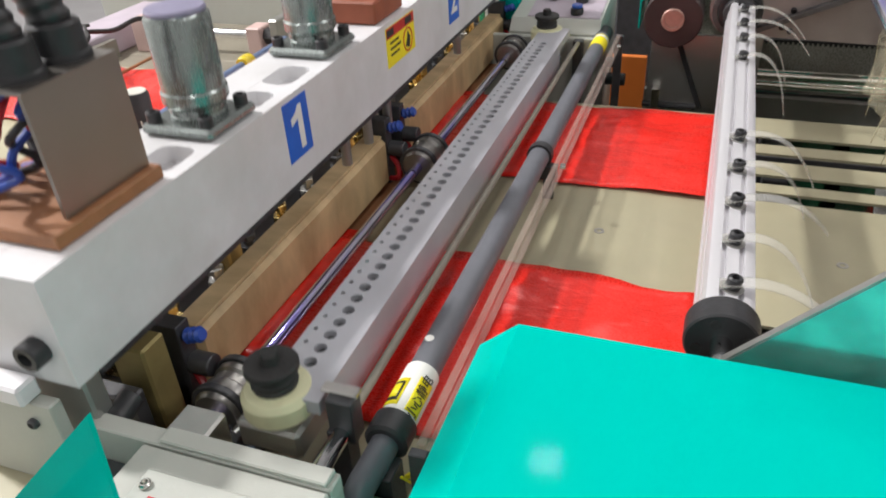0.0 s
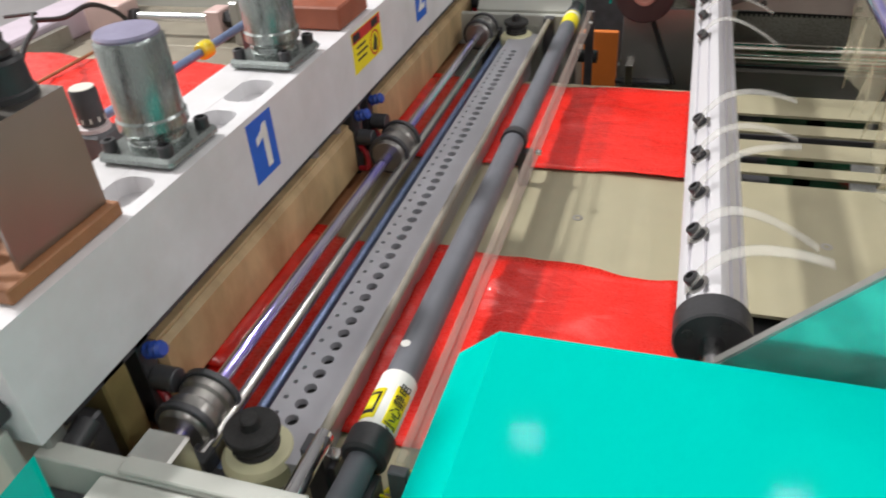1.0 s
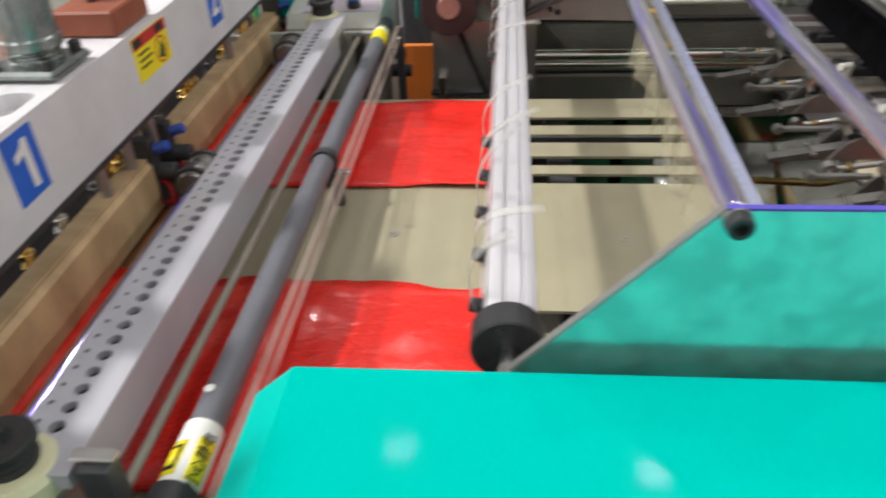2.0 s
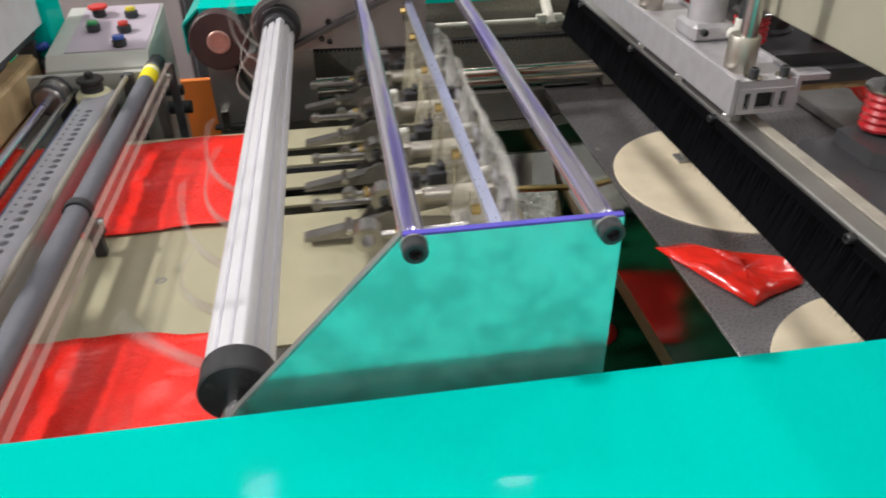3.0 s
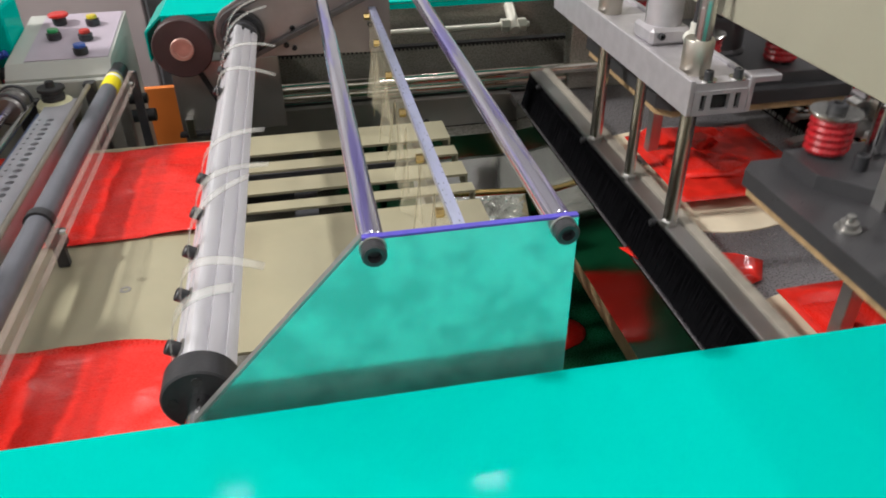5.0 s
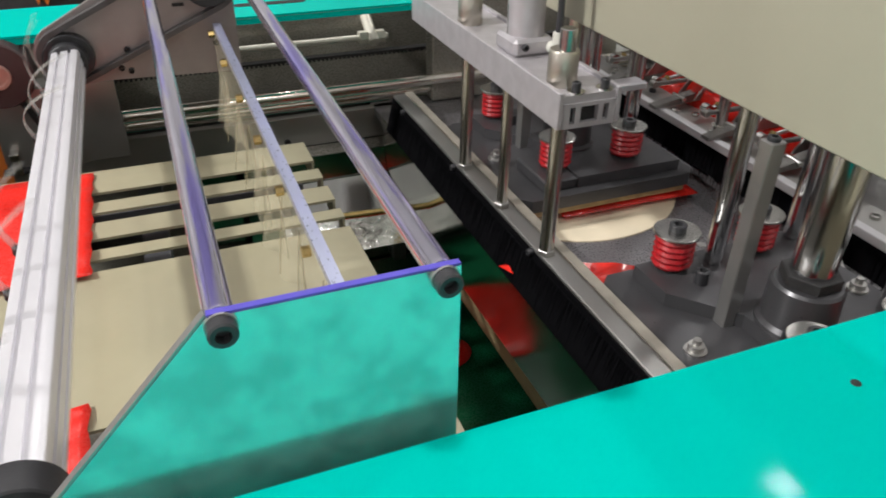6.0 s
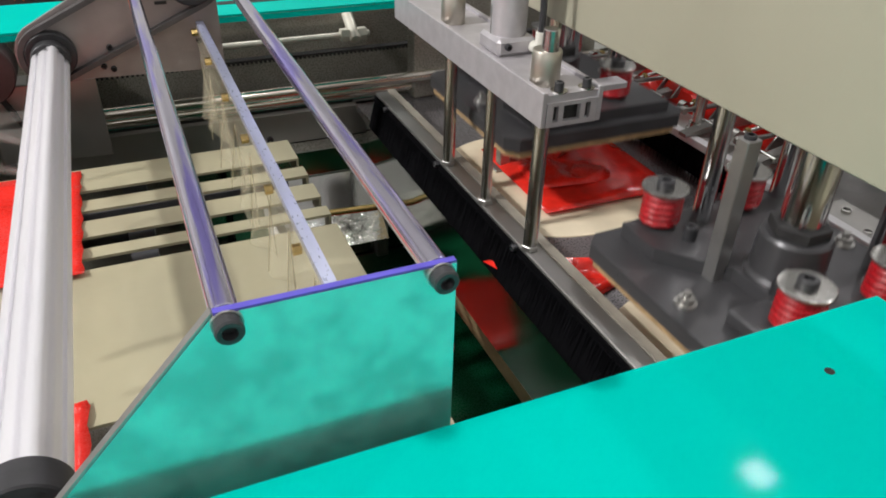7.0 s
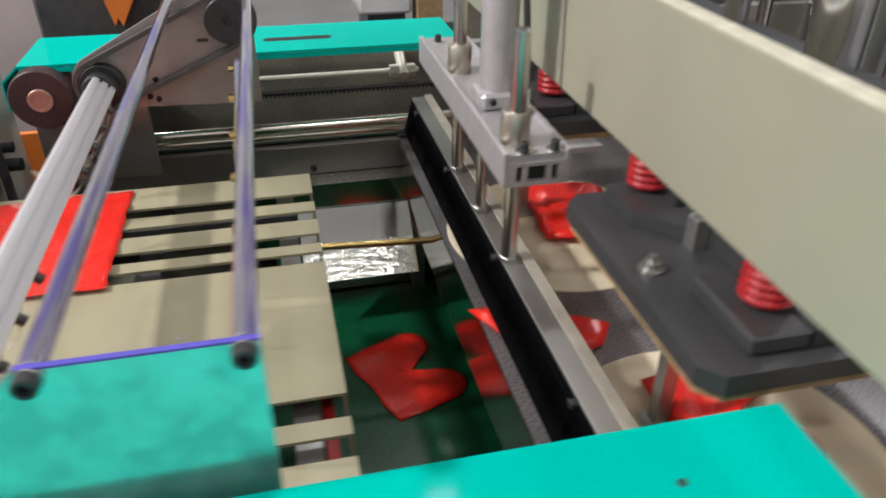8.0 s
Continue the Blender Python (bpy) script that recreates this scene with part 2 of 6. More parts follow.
# ---- mesh building ----
class Shape:
    """Collects solids in one mesh."""

    def __init__(self):
        self.bm = bmesh.new()

    def box(self, x0, x1, y0, y1, z0, z1, bev=0.0008):
        g = bmesh.ops.create_cube(self.bm, size=1.0)
        vs = g["verts"]
        for v in vs:
            v.co = Vector((x0 + (v.co.x + 0.5) * (x1 - x0), y0 + (v.co.y + 0.5) * (y1 - y0), z0 + (v.co.z + 0.5) * (z1 - z0)))
        bev = min(bev, 0.45 * min(x1 - x0, y1 - y0, z1 - z0))
        if bev > 0:
            es = list({e for v in vs for e in v.link_edges})
            bmesh.ops.bevel(self.bm, geom=es, offset=bev, segments=1, affect="EDGES")
        return self

    def lathe(self, p, q, profile, seg=20, turn=0.0):
        """Rings (distance along p to q, radius), closed at both ends."""
        p, q = Vector(p), Vector(q)
        w = (q - p).normalized()
        u = w.orthogonal().normalized()
        if abs(w.y) > 0.9:
            u = Vector((1, 0, 0))
        elif abs(w.z) > 0.9:
            u = Vector((1, 0, 0))
        else:
            u = Vector((0, 0, 1)).cross(w).normalized()
        v = w.cross(u)
        rings = []
        for s, r in profile:
            c = p + w * s
            rings.append([self.bm.verts.new(c + u * r * math.cos(2 * math.pi * k / seg + turn) + v * r * math.sin(2 * math.pi * k / seg + turn)) for k in range(seg)])
        for a, b in zip(rings, rings[1:]):
            for k in range(seg):
                self.bm.faces.new((a[k], a[(k + 1) % seg], b[(k + 1) % seg], b[k]))
        self.bm.faces.new(list(reversed(rings[0])))
        self.bm.faces.new(rings[-1])
        return self

    def rod(self, p, q, r, seg=20, bev=0.0008, turn=0.0):
        n = (Vector(q) - Vector(p)).length
        bev = min(bev, r * 0.4, n * 0.3)
        return self.lathe(p, q, [(0, r - bev), (bev, r), (n - bev, r), (n, r - bev)], seg, turn)

    def ring(self, p, q, r, hole, seg=20):
        """A pipe with an open bore."""
        p, q = Vector(p), Vector(q)
        w = (q - p).normalized()
        u = Vector((1, 0, 0)) if abs(w.x) < 0.9 else Vector((0, 0, 1))
        v = w.cross(u).normalized()
        u = v.cross(w)
        rings = []
        for c, rr in ((p, hole), (p, r), (q, r), (q, hole)):
            rings.append([self.bm.verts.new(c + u * rr * math.cos(2 * math.pi * k / seg) + v * rr * math.sin(2 * math.pi * k / seg)) for k in range(seg)])
        for n in range(4):
            a, b = rings[n], rings[(n + 1) % 4]
            for k in range(seg):
                self.bm.faces.new((a[k], a[(k + 1) % seg], b[(k + 1) % seg], b[k]))
        return self

    def prism(self, poly, axis, a, b):
        """A polygon, given in the other two axes in order, drawn out from a to b along an axis."""
        def at(pt, w):
            return {"x": (w, pt[0], pt[1]), "y": (pt[0], w, pt[1]), "z": (pt[0], pt[1], w)}[axis]
        lo = [self.bm.verts.new(at(p, a)) for p in poly]
        hi = [self.bm.verts.new(at(p, b)) for p in poly]
        n = len(poly)
        for k in range(n):
            self.bm.faces.new((lo[k], lo[(k + 1) % n], hi[(k + 1) % n], hi[k]))
        self.bm.faces.new(list(reversed(lo)))
        self.bm.faces.new(hi)
        return self

    def sweep(self, pts, r, seg=8):
        """A round hose along points, smoothed."""
        pts = [Vector(p) for p in pts]
        fine = []
        for i in range(len(pts) - 1):
            a, b = pts[max(i - 1, 0)], pts[i]
            c, d = pts[i + 1], pts[min(i + 2, len(pts) - 1)]
            for k in range(6):
                t = k / 6
                fine.append(0.5 * ((2 * b) + (c - a) * t + (2 * a - 5 * b + 4 * c - d) * t * t + (3 * b - a - 3 * c + d) * t ** 3))
        fine.append(pts[-1])
        rings, u = [], None
        for i, c in enumerate(fine):
            w = (fine[min(i + 1, len(fine) - 1)] - fine[max(i - 1, 0)]).normalized()
            u = w.orthogonal().normalized() if u is None else (u - w * u.dot(w)).normalized()
            v = w.cross(u)
            rings.append([self.bm.verts.new(c + (u * math.cos(2 * math.pi * k / seg) + v * math.sin(2 * math.pi * k / seg)) * r) for k in range(seg)])
        for a, b in zip(rings, rings[1:]):
            for k in range(seg):
                self.bm.faces.new((a[k], a[(k + 1) % seg], b[(k + 1) % seg], b[k]))
        self.bm.faces.new(list(reversed(rings[0])))
        self.bm.faces.new(rings[-1])
        return self

    def bolt(self, x, y, z, r=0.0065, h=0.008, axis="z", sign=1, socket=True):
        """A socket-head screw standing on the point."""
        d = {"x": Vector((1, 0, 0)), "y": Vector((0, 1, 0)), "z": Vector((0, 0, 1))}[axis] * sign
        p = Vector((x, y, z))
        prof = [(0, r), (h - 0.001, r), (h, r - 0.001)]
        if socket:
            prof += [(h, r * 0.55), (h - 0.005, r * 0.5)]
        return self.lathe(p, p + d, prof, 14)


def part(name, shape, material, parent=None, label="", kind=""):
    bm = shape.bm if isinstance(shape, Shape) else shape
    bmesh.ops.recalc_face_normals(bm, faces=bm.faces)
    for f in bm.faces:
        f.smooth = True
    for e in bm.edges:
        if len(e.link_faces) == 2 and e.calc_face_angle(0) > 0.6:
            e.smooth = False
    me = bpy.data.meshes.new(name)
    bm.to_mesh(me)
    bm.free()
    me.materials.append(material)
    ob = new(name, me)
    ob.parent = parent
    if label or kind:
        tagged(ob, label, kind=kind)
    return ob


def thing(name, label, category, group="", kind="", at=(0, 0, 0)):
    ob = new(name)
    ob.empty_display_size = 0.05
    ob.location = at
    return tagged(ob, label, category, group, kind)


def lettering(name, text, size, material, parent, m, bold=0.0):
    cu = bpy.data.curves.new(name, "FONT")
    cu.body, cu.size, cu.extrude, cu.offset = text, size, 0.0002, bold
    cu.align_x, cu.align_y = "CENTER", "CENTER"
    tmp = bpy.data.objects.new(name, cu)
    scene.collection.objects.link(tmp)
    me = bpy.data.meshes.new_from_object(tmp.evaluated_get(bpy.context.evaluated_depsgraph_get()))
    bpy.data.objects.remove(tmp)
    me.materials.append(material)
    ob = new(name, me)
    ob.parent = parent
    ob.matrix_basis = m
    return ob


def settle(ob):
    """Moves a thing's origin to the middle of its base; its parts stay where they are."""
    bpy.context.view_layer.update()
    lo, hi = Vector((9e9,) * 3), Vector((-9e9,) * 3)
    for c in ob.children_recursive:
        if c.type == "MESH":
            for k in c.bound_box:
                w = c.matrix_world @ Vector(k)
                lo = Vector(map(min, lo, w))
                hi = Vector(map(max, hi, w))
    base = Vector(((lo.x + hi.x) / 2, (lo.y + hi.y) / 2, lo.z)) - ob.location
    for c in ob.children:
        c.matrix_basis = Matrix.Translation(-base) @ c.matrix_basis
    ob.location = ob.location + base
    return ob


# ---- the hall ----
def hall():
    floor = part("floor", Shape().box(-6, 9, -5, 9, -0.12, 0.0, 0), FLOORMAT)
    tagged(floor, "grey sealed concrete factory floor", "floor", kind="structure")
    for name, b in (("wall_west", (-6.2, -6, -5, 9)), ("wall_east", (9, 9.2, -5, 9)), ("wall_south", (-6.2, 9.2, -5.2, -5)), ("wall_north", (-6.2, 9.2, 9, 9.2))):
        w = part(name, Shape().box(b[0], b[1], b[2], b[3], -0.12, 5.6, 0), WALLMAT)
        tagged(w, "plain pale grey factory wall", "wall", kind="structure")
    c = part("ceiling", Shape().box(-6.2, 9.2, -5.2, 9.2, 5.6, 5.75, 0), CEILMAT)
    tagged(c, "plain grey factory ceiling", "ceiling", kind="structure")


hall()


# ---- frame of the machine ----
def machine_frame():
    t = thing("bag_machine", "cream and olive enamelled steel frame of a bag-making machine", "machine")
    s = Shape().box(-1.9, 1.5, -0.30, -0.28, 0.0, 0.90, 0.002)
    s.box(-1.9, 1.5, -0.11, -0.09, 0.02, 0.90, 0.002)
    s.box(-1.9, 1.5, -0.28, -0.11, 0.88, 0.90, 0.001)
    part("side_frame", s, CREAM, t)
    s = Shape().box(-0.255, 1.5, 1.09, 1.11, 0.0, 0.985, 0.002).box(-1.9, -0.255, 1.09, 1.11, 0.0, 0.62, 0.002)
    part("side_frame", s, OLIVE, t, "olive grey far side panel")
    s = Shape().box(-1.9, 1.5, -0.09, 1.09, 0.38, 0.40, 0.001)
    part("tray", s, OLIVE, t)
    for x in (-1.6, -0.62, 0.9):
        part("cross_member", Shape().box(x - 0.02, x + 0.02, -0.09, 1.09, 0.74, 0.785), OLIVE, t)
    # guide shafts, tension rod and toothed belt on the far side
    part("guide_shaft", Shape().rod((-0.17, 0.955, 0.846), (0.98, 0.955, 0.846), 0.010), SHAFT, t, "bright chrome guide shaft")
    part("guide_shaft", Shape().rod((-0.17, 0.975, 0.822), (0.98, 0.975, 0.822), 0.008), SHAFT, t, "bright chrome guide shaft")
    for x in (-0.16, 0.97):
        part("shaft_block", Shape().box(x - 0.015, x + 0.015, 0.94, 1.09, 0.80, 0.865), GREYPAINT, t)
    part("tension_rod", Shape().rod((0.098, 1.05, 0.907), (0.411, 1.05, 0.907), 0.0055), ZINC, t, "pale zinc-plated tension rod")
    for x in (0.363, 0.396):
        part("nut", Shape().rod((x - 0.0085, 1.05, 0.907), (x + 0.0085, 1.05, 0.907), 0.0126, 6), ZINC, t, "pale hexagon nut")
    part("rod_eye", Shape().rod((0.380, 1.036, 0.900), (0.380, 1.0895, 0.935), 0.0105), ZINC, t)
    s = Shape().box(-0.10, 0.98, 1.02, 1.036, 0.884, 0.888, 0)
    x = -0.10
    while x < 0.975:
        s.box(x, x + 0.004, 1.02, 1.036, 0.880, 0.884, 0)
        x += 0.008
    part("toothed_belt", s, RUBBER, t, "black rubber toothed belt")
    part("belt_bracket", Shape().box(-0.12, -0.09, 1.015, 1.09, 0.87, 0.90), GREYSTEEL, t)
    part("belt_bracket", Shape().box(0.97, 1.0, 1.015, 1.09, 0.87, 0.90), GREYSTEEL, t)
    # reflecting inner side sheet
    part("inner_sheet", Shape().box(-0.255, 0.98, 1.0, 1.004, 0.40, 0.80), STAINLESS, t, "polished stainless inner side sheet")
    part("inner_rail", Shape().box(-0.255, 0.445, 0.97, 0.985, 0.742, 0.80), GREYSTEEL, t)
    for x in (0.19, 0.39):
        part("screw", Shape().bolt(x, 0.97, 0.755, 0.006, 0.006, "y", -1), BLACK, t)
    return settle(t)


machine_frame()


def teal_cover(y0, y1, slots, hole):
    """Folded sheet cover with a slanted shoulder at its upstream end."""
    t = thing("machine_cover", "glossy teal enamelled sheet cover on the machine side", "machine cover", "side covers")
    zt, th = 1.008, 0.003
    near = y1 if y0 < 0 else y0
    drop = 0.105 if y0 < 0 else 0.070
    s = Shape()
    s.prism([(0.451, zt - 0.02), (0.451, zt), (-0.241, zt), (-0.268, zt - 0.024), (-0.268, zt - drop), (-0.2655, zt - drop), (-0.2655, zt - 0.026),
             (-0.240, zt - th), (0.448, zt - th), (0.448, zt - 0.02)], "y", y0, y1)
    part("top_sheet", s, TEAL, t)
    if slots:
        for x0, x1 in slots:
            ends = [k * math.pi / 8 + 0.01 for k in range(16)]
            rim = [((x1 if math.cos(a) > 0 else x0) + 0.010 * math.cos(a), (y0 + y1) / 2 - 0.01 + 0.010 * math.sin(a)) for a in ends]
            part("slot", Shape().prism(rim, "z", zt - 0.002, zt + 0.0006), RUBBER, t, "dark oblong slot")
    for hx, hy in hole:
        part("screw_hole", Shape().rod((hx, hy, zt - 0.001), (hx, hy, zt + 0.0005), 0.0032, 14, 0), RUBBER, t, "small dark screw hole")
    part("fold", Shape().box(-0.239, 0.449, near - (0.002 if y0 < 0 else 0), near + (0.0 if y0 < 0 else 0.002), zt - (0.045 if y0 < 0 else 0.012), zt - 0.004, 0), TEAL, t)
    if y0 < 0:
        part("cover_support", Shape().box(-0.24, 0.44, -0.25, -0.15, 0.9005, zt - 0.0035, 0), OLIVE, t)
    else:
        for x in (-0.2325, 0.4325):
            part("cover_support", Shape().box(x - 0.0075, x + 0.0075, 1.0, 1.034, 0.975, zt - 0.0035, 0).box(x - 0.0075, x + 0.0075, 1.0, 1.0895, 0.965, 0.975, 0), OLIVE, t)
    return settle(t)


teal_cover(-0.33, -0.014, [], [(0.352, -0.062)])
teal_cover(0.878, 1.035, [(-0.115, -0.065), (0.135, 0.23)], [])


# ---- infeed table with slotted fingers ----
def work_table():
    t = thing("work_table", "cream enamelled steel table with open slots at its end", "machine table")
    z, th = 0.865, 0.0035
    slots = [(0.135, 0.162), (0.185, 0.217), (0.460, 0.484), (0.506, 0.531), (0.570, 0.595), (0.623, 0.650)]
    xs, xe = -0.17, 0.173
    s = Shape().box(-1.75, xs, -0.085, 0.715, z - th, z, 0)
    part("table_plate", s, CREAM, t)
    edge = -0.085
    for a, b in slots + [(0.715, None)]:
        part("finger", Shape().box(xs, xe, edge, a, z - th, z, 0).box(xe - 0.003, xe, edge, a, z - 0.03, z - th, 0), CREAM, t)
        edge = b
    part("cross_bar", Shape().box(-0.06, -0.03, -0.085, 0.75, z - 0.06, z - th - 0.018, 0), DARKSTEEL, t)
    part("cross_bar", Shape().box(0.12, 0.145, -0.085, 0.75, z - 0.06, z - th - 0.018, 0), GREYSTEEL, t)
    for y in (0.05, 0.30, 0.42, 0.60):
        part("strut", Shape().box(-0.06, 0.145, y - 0.008, y + 0.008, z - 0.024, z - th, 0), DARKSTEEL, t)
        part("strut", Shape().box(-1.7, -0.06, y - 0.008, y + 0.008, z - 0.065, z - th, 0), DARKSTEEL, t)
    part("guide_strip", Shape().box(0.148, 0.160, -0.08, 0.30, z - 0.052, z - 0.034, 0.001), REDLABEL, t, "red strip seen through the slots")
    for x, y in ((-0.239, 0.345), (0.011, 0.34), (-0.239, 0.12), (0.011, 0.09)):
        part("countersunk_screw", Shape().lathe((x, y, z - 0.001), (x, y, 1), [(0, 0.0062), (0.0014, 0.0058), (0.0014, 0.003), (0.0004, 0.0026)], 16), GREYSTEEL, t, "dull countersunk screw")
    return settle(t)


work_table()


def film_sheet(y0, y1, seed, x0=-1.75, x1=-0.105):
    """Web of film with soft creases, at its rest position."""
    t = Shape()
    rnd = random.Random(seed)
    nx, ny = 150, 22
    ph = [rnd.uniform(0, 6.28) for _ in range(6)]
    rows = []
    for i in range(nx + 1):
        x = x0 + (x1 - x0) * i / nx
        row = []
        for j in range(ny + 1):
            v = j / ny
            y = y0 + (y1 - y0) * v
            w = 0.0012 * math.sin(9 * x + ph[0] + 5 * v) + 0.0010 * math.sin(31 * x + ph[1] + 2.2 * math.sin(4 * v + ph[2]))
            w += 0.0009 * math.sin(55 * v + 14 * x + ph[3]) + 0.0050 * noise.noise((x * 14 + seed, v * 4, seed)) + 0.0025 * noise.noise((x * 40, v * 9, seed))
            edge = (0.005 * math.sin(17 * x + ph[4]) + 0.004 * math.sin(43 * x + ph[3])) * (1 if j == ny else 0.3 if j == 0 else 0)
            row.append(t.bm.verts.new((x + 0.0015 * math.sin(40 * v + ph[5]) * (i == nx), y + edge, 0.8695 + max(w, -0.0025))))
        rows.append(row)
    for a, b in zip(rows, rows[1:]):
        for j in range(ny):
            t.bm.faces.new((a[j], b[j], b[j + 1], a[j + 1]))
    ob = part("film_web", t, FILM)
    sol = ob.modifiers.new("thickness", "SOLIDIFY")
    sol.thickness, sol.offset = 0.0005, 0
    return tagged(ob, "glossy red plastic film web lying on the table", "plastic film", "film webs")


film_far = film_sheet(0.445, 0.702, 3)
film_near = film_sheet(-0.005, 0.252, 8)


# ---- rotating blow bar ----
def whip_flap(y, rnd):
    """A springy clear strip clamped under a screw; it leaves the bar sideways and curls."""
    s = Shape()
    curl, skew, reach = rnd.uniform(0.2, 1.0), rnd.uniform(-0.045, 0.030), rnd.uniform(0.092, 0.112)
    rows = []
    for i in range(13):
        f = i / 12
        a = 0.55 * math.sin(math.pi * min(1, f * 1.1)) - curl * f * f
        x = -0.009 + reach * f * (1 - 0.22 * curl * f)
        z = 0.0190 + 0.022 * math.sin(2.4 * f) * (1 - 0.5 * f) - 0.050 * curl * f ** 2.5
        yc = y + skew * f * f
        w = 0.0058 * (1 - 0.25 * f)
        rows.append([s.bm.verts.new((x, yc + k * w, z + 0.0006 * a * k)) for k in (-1, -0.8, 0.8, 1)])
    for p, q in zip(rows, rows[1:]):
        for k in range(3):
            s.bm.faces.new((p[k], p[k + 1], q[k + 1], q[k]))
    return s


def nozzle_bar():
    ax, az = -0.1145, 0.987
    t = thing("nozzle_bar", "fluted aluminium bar with black nozzles and end collars", "machine roller", at=(ax, 0.45, az))
    prof = []
    # square extrusion with rounded corners and two slots a side
    side = [(-0.0205, -0.0150), (-0.0205, -0.0098), (-0.0165, -0.0098), (-0.0165, -0.0050), (-0.0205, -0.0050), (-0.0205, 0.0050),
            (-0.0165, 0.0050), (-0.0165, 0.0098), (-0.0205, 0.0098), (-0.0205, 0.0150), (-0.0190, 0.0190)]
    for q in range(4):
        c, s_ = math.cos(-q * math.pi / 2), math.sin(-q * math.pi / 2)
        prof += [(0.86 * (c * a - s_ * b), 0.86 * (s_ * a + c * b)) for a, b in side]
    s = Shape()
    y0, y1 = 0.046 - 0.45, 0.800 - 0.45
    part("extrusion", s.prism(prof, "y", y0, y1), ALU, t)
    for a, b, lab in ((0.026, 0.048, "black plastic end collar with bolt holes"), (0.7985, 0.818, "black plastic end collar")):
        c = part("end_collar", Shape().lathe((0, a - 0.45, 0), (0, 1, 0), [(0, 0.010), (0, 0.0232), (0.0012, 0.0245), (b - a - 0.001, 0.0245), (b - a, 0.0232)], 32), BLACK, t, lab)
        if a < 0.1:
            for k in range(4):
                an = k * math.pi / 2 + 0.5
                part("bolt_hole", Shape().rod((0.0165 * math.cos(an), a - 0.4508, 0.0165 * math.sin(an)), (0.0165 * math.cos(an), a - 0.449, 0.0165 * math.sin(an)), 0.0035, 10, 0), RUBBER, c)
    part("shaft", Shape().rod((0, -0.03 - 0.45, 0), (0, 0.027 - 0.45, 0), 0.0075), CHROME, t, "bright steel shaft end")
    part("shaft", Shape().rod((0, 0.816 - 0.45, 0), (0, 0.838 - 0.45, 0), 0.008), STEEL, t)
    rnd = random.Random(31)
    for y in (0.068, 0.128, 0.188, 0.251, 0.317, 0.552, 0.625, 0.691, 0.757):
        yy = y - 0.45
        b = part("nozzle", Shape().bolt(0, yy, 0.0182, 0.0054, 0.009), BLACK, t, "black screw nozzle on a washer")
        part("washer", Shape().lathe((0, yy, 0.0172), (0, yy, 1), [(0, 0.0085), (0.0012, 0.0085), (0.0012, 0.004)], 14), GREYSTEEL, b)
        flap = part("flap", whip_flap(yy, rnd), HOSE, b, "springy clear plastic flap")
        flap.modifiers.new("thickness", "SOLIDIFY").thickness = 0.0014
    return t


nozzles = nozzle_bar()


def bar_bearing():
    t = thing("bearing_block", "grey steel bearing plate under the teal cover", "bearing")
    part("plate", Shape().prism([(-0.15, 0.90), (-0.078, 0.90), (-0.09, 0.99), (-0.138, 0.99)], "y", -0.03, -0.018), GREYSTEEL, t)
    part("foot", Shape().box(-0.15, -0.078, -0.095, -0.018, 0.885, 0.90), GREYSTEEL, t)
    return settle(t)


bar_bearing()


# ---- tilted guard bracket with rods and hanging sheet ----
def hanging_strip(ya, yb, k, parent):
    """A thin clear flap below the flat bar, wavy towards its free edge."""
    s = Shape()
    rows = []
    for i in range(11):
        f = i / 10
        row = []
        for j in range(9):
            v = j / 8
            y = ya + (yb - ya) * v + 0.004 * f * math.sin(2.1 * k + 3 * v)
            x = 0.0924 - 0.0150 * (y - 0.04) / 0.84 - 0.001
            x += f * (0.010 * math.sin(1.9 * k + 5.2 * v) - 0.004 + 0.003 * math.sin(11 * v + k))
            row.append(s.bm.verts.new((x, y, 0.965 - f * (0.088 + 0.004 * math.sin(3 * k + 4 * v)))))
        rows.append(row)
    for p, q in zip(rows, rows[1:]):
        for j in range(8):
            s.bm.faces.new((p[j], p[j + 1], q[j + 1], q[j]))
    sides = [[(row[j].co.copy(), row[j].co + Vector((0.0002, step, 0))) for row in rows] for j, step in ((0, 0.0012), (8, -0.0012))]
    ob = part("hanging_strip", s, HAZE, parent, "wavy clear plastic flap")
    for ends in sides:
        rim = Shape()
        verts = [[rim.bm.verts.new(a), rim.bm.verts.new(b)] for a, b in ends]
        for p, q in zip(verts, verts[1:]):
            rim.bm.faces.new((p[0], p[1], q[1], q[0]))
        edge = part("cut_edge", rim, STRIP_EDGE, ob, "yellowish cut edge")
        edge.modifiers.new("thickness", "SOLIDIFY").thickness = 0.0011
    sol = ob.modifiers.new("thickness", "SOLIDIFY")
    sol.thickness = 0.0008
    return ob


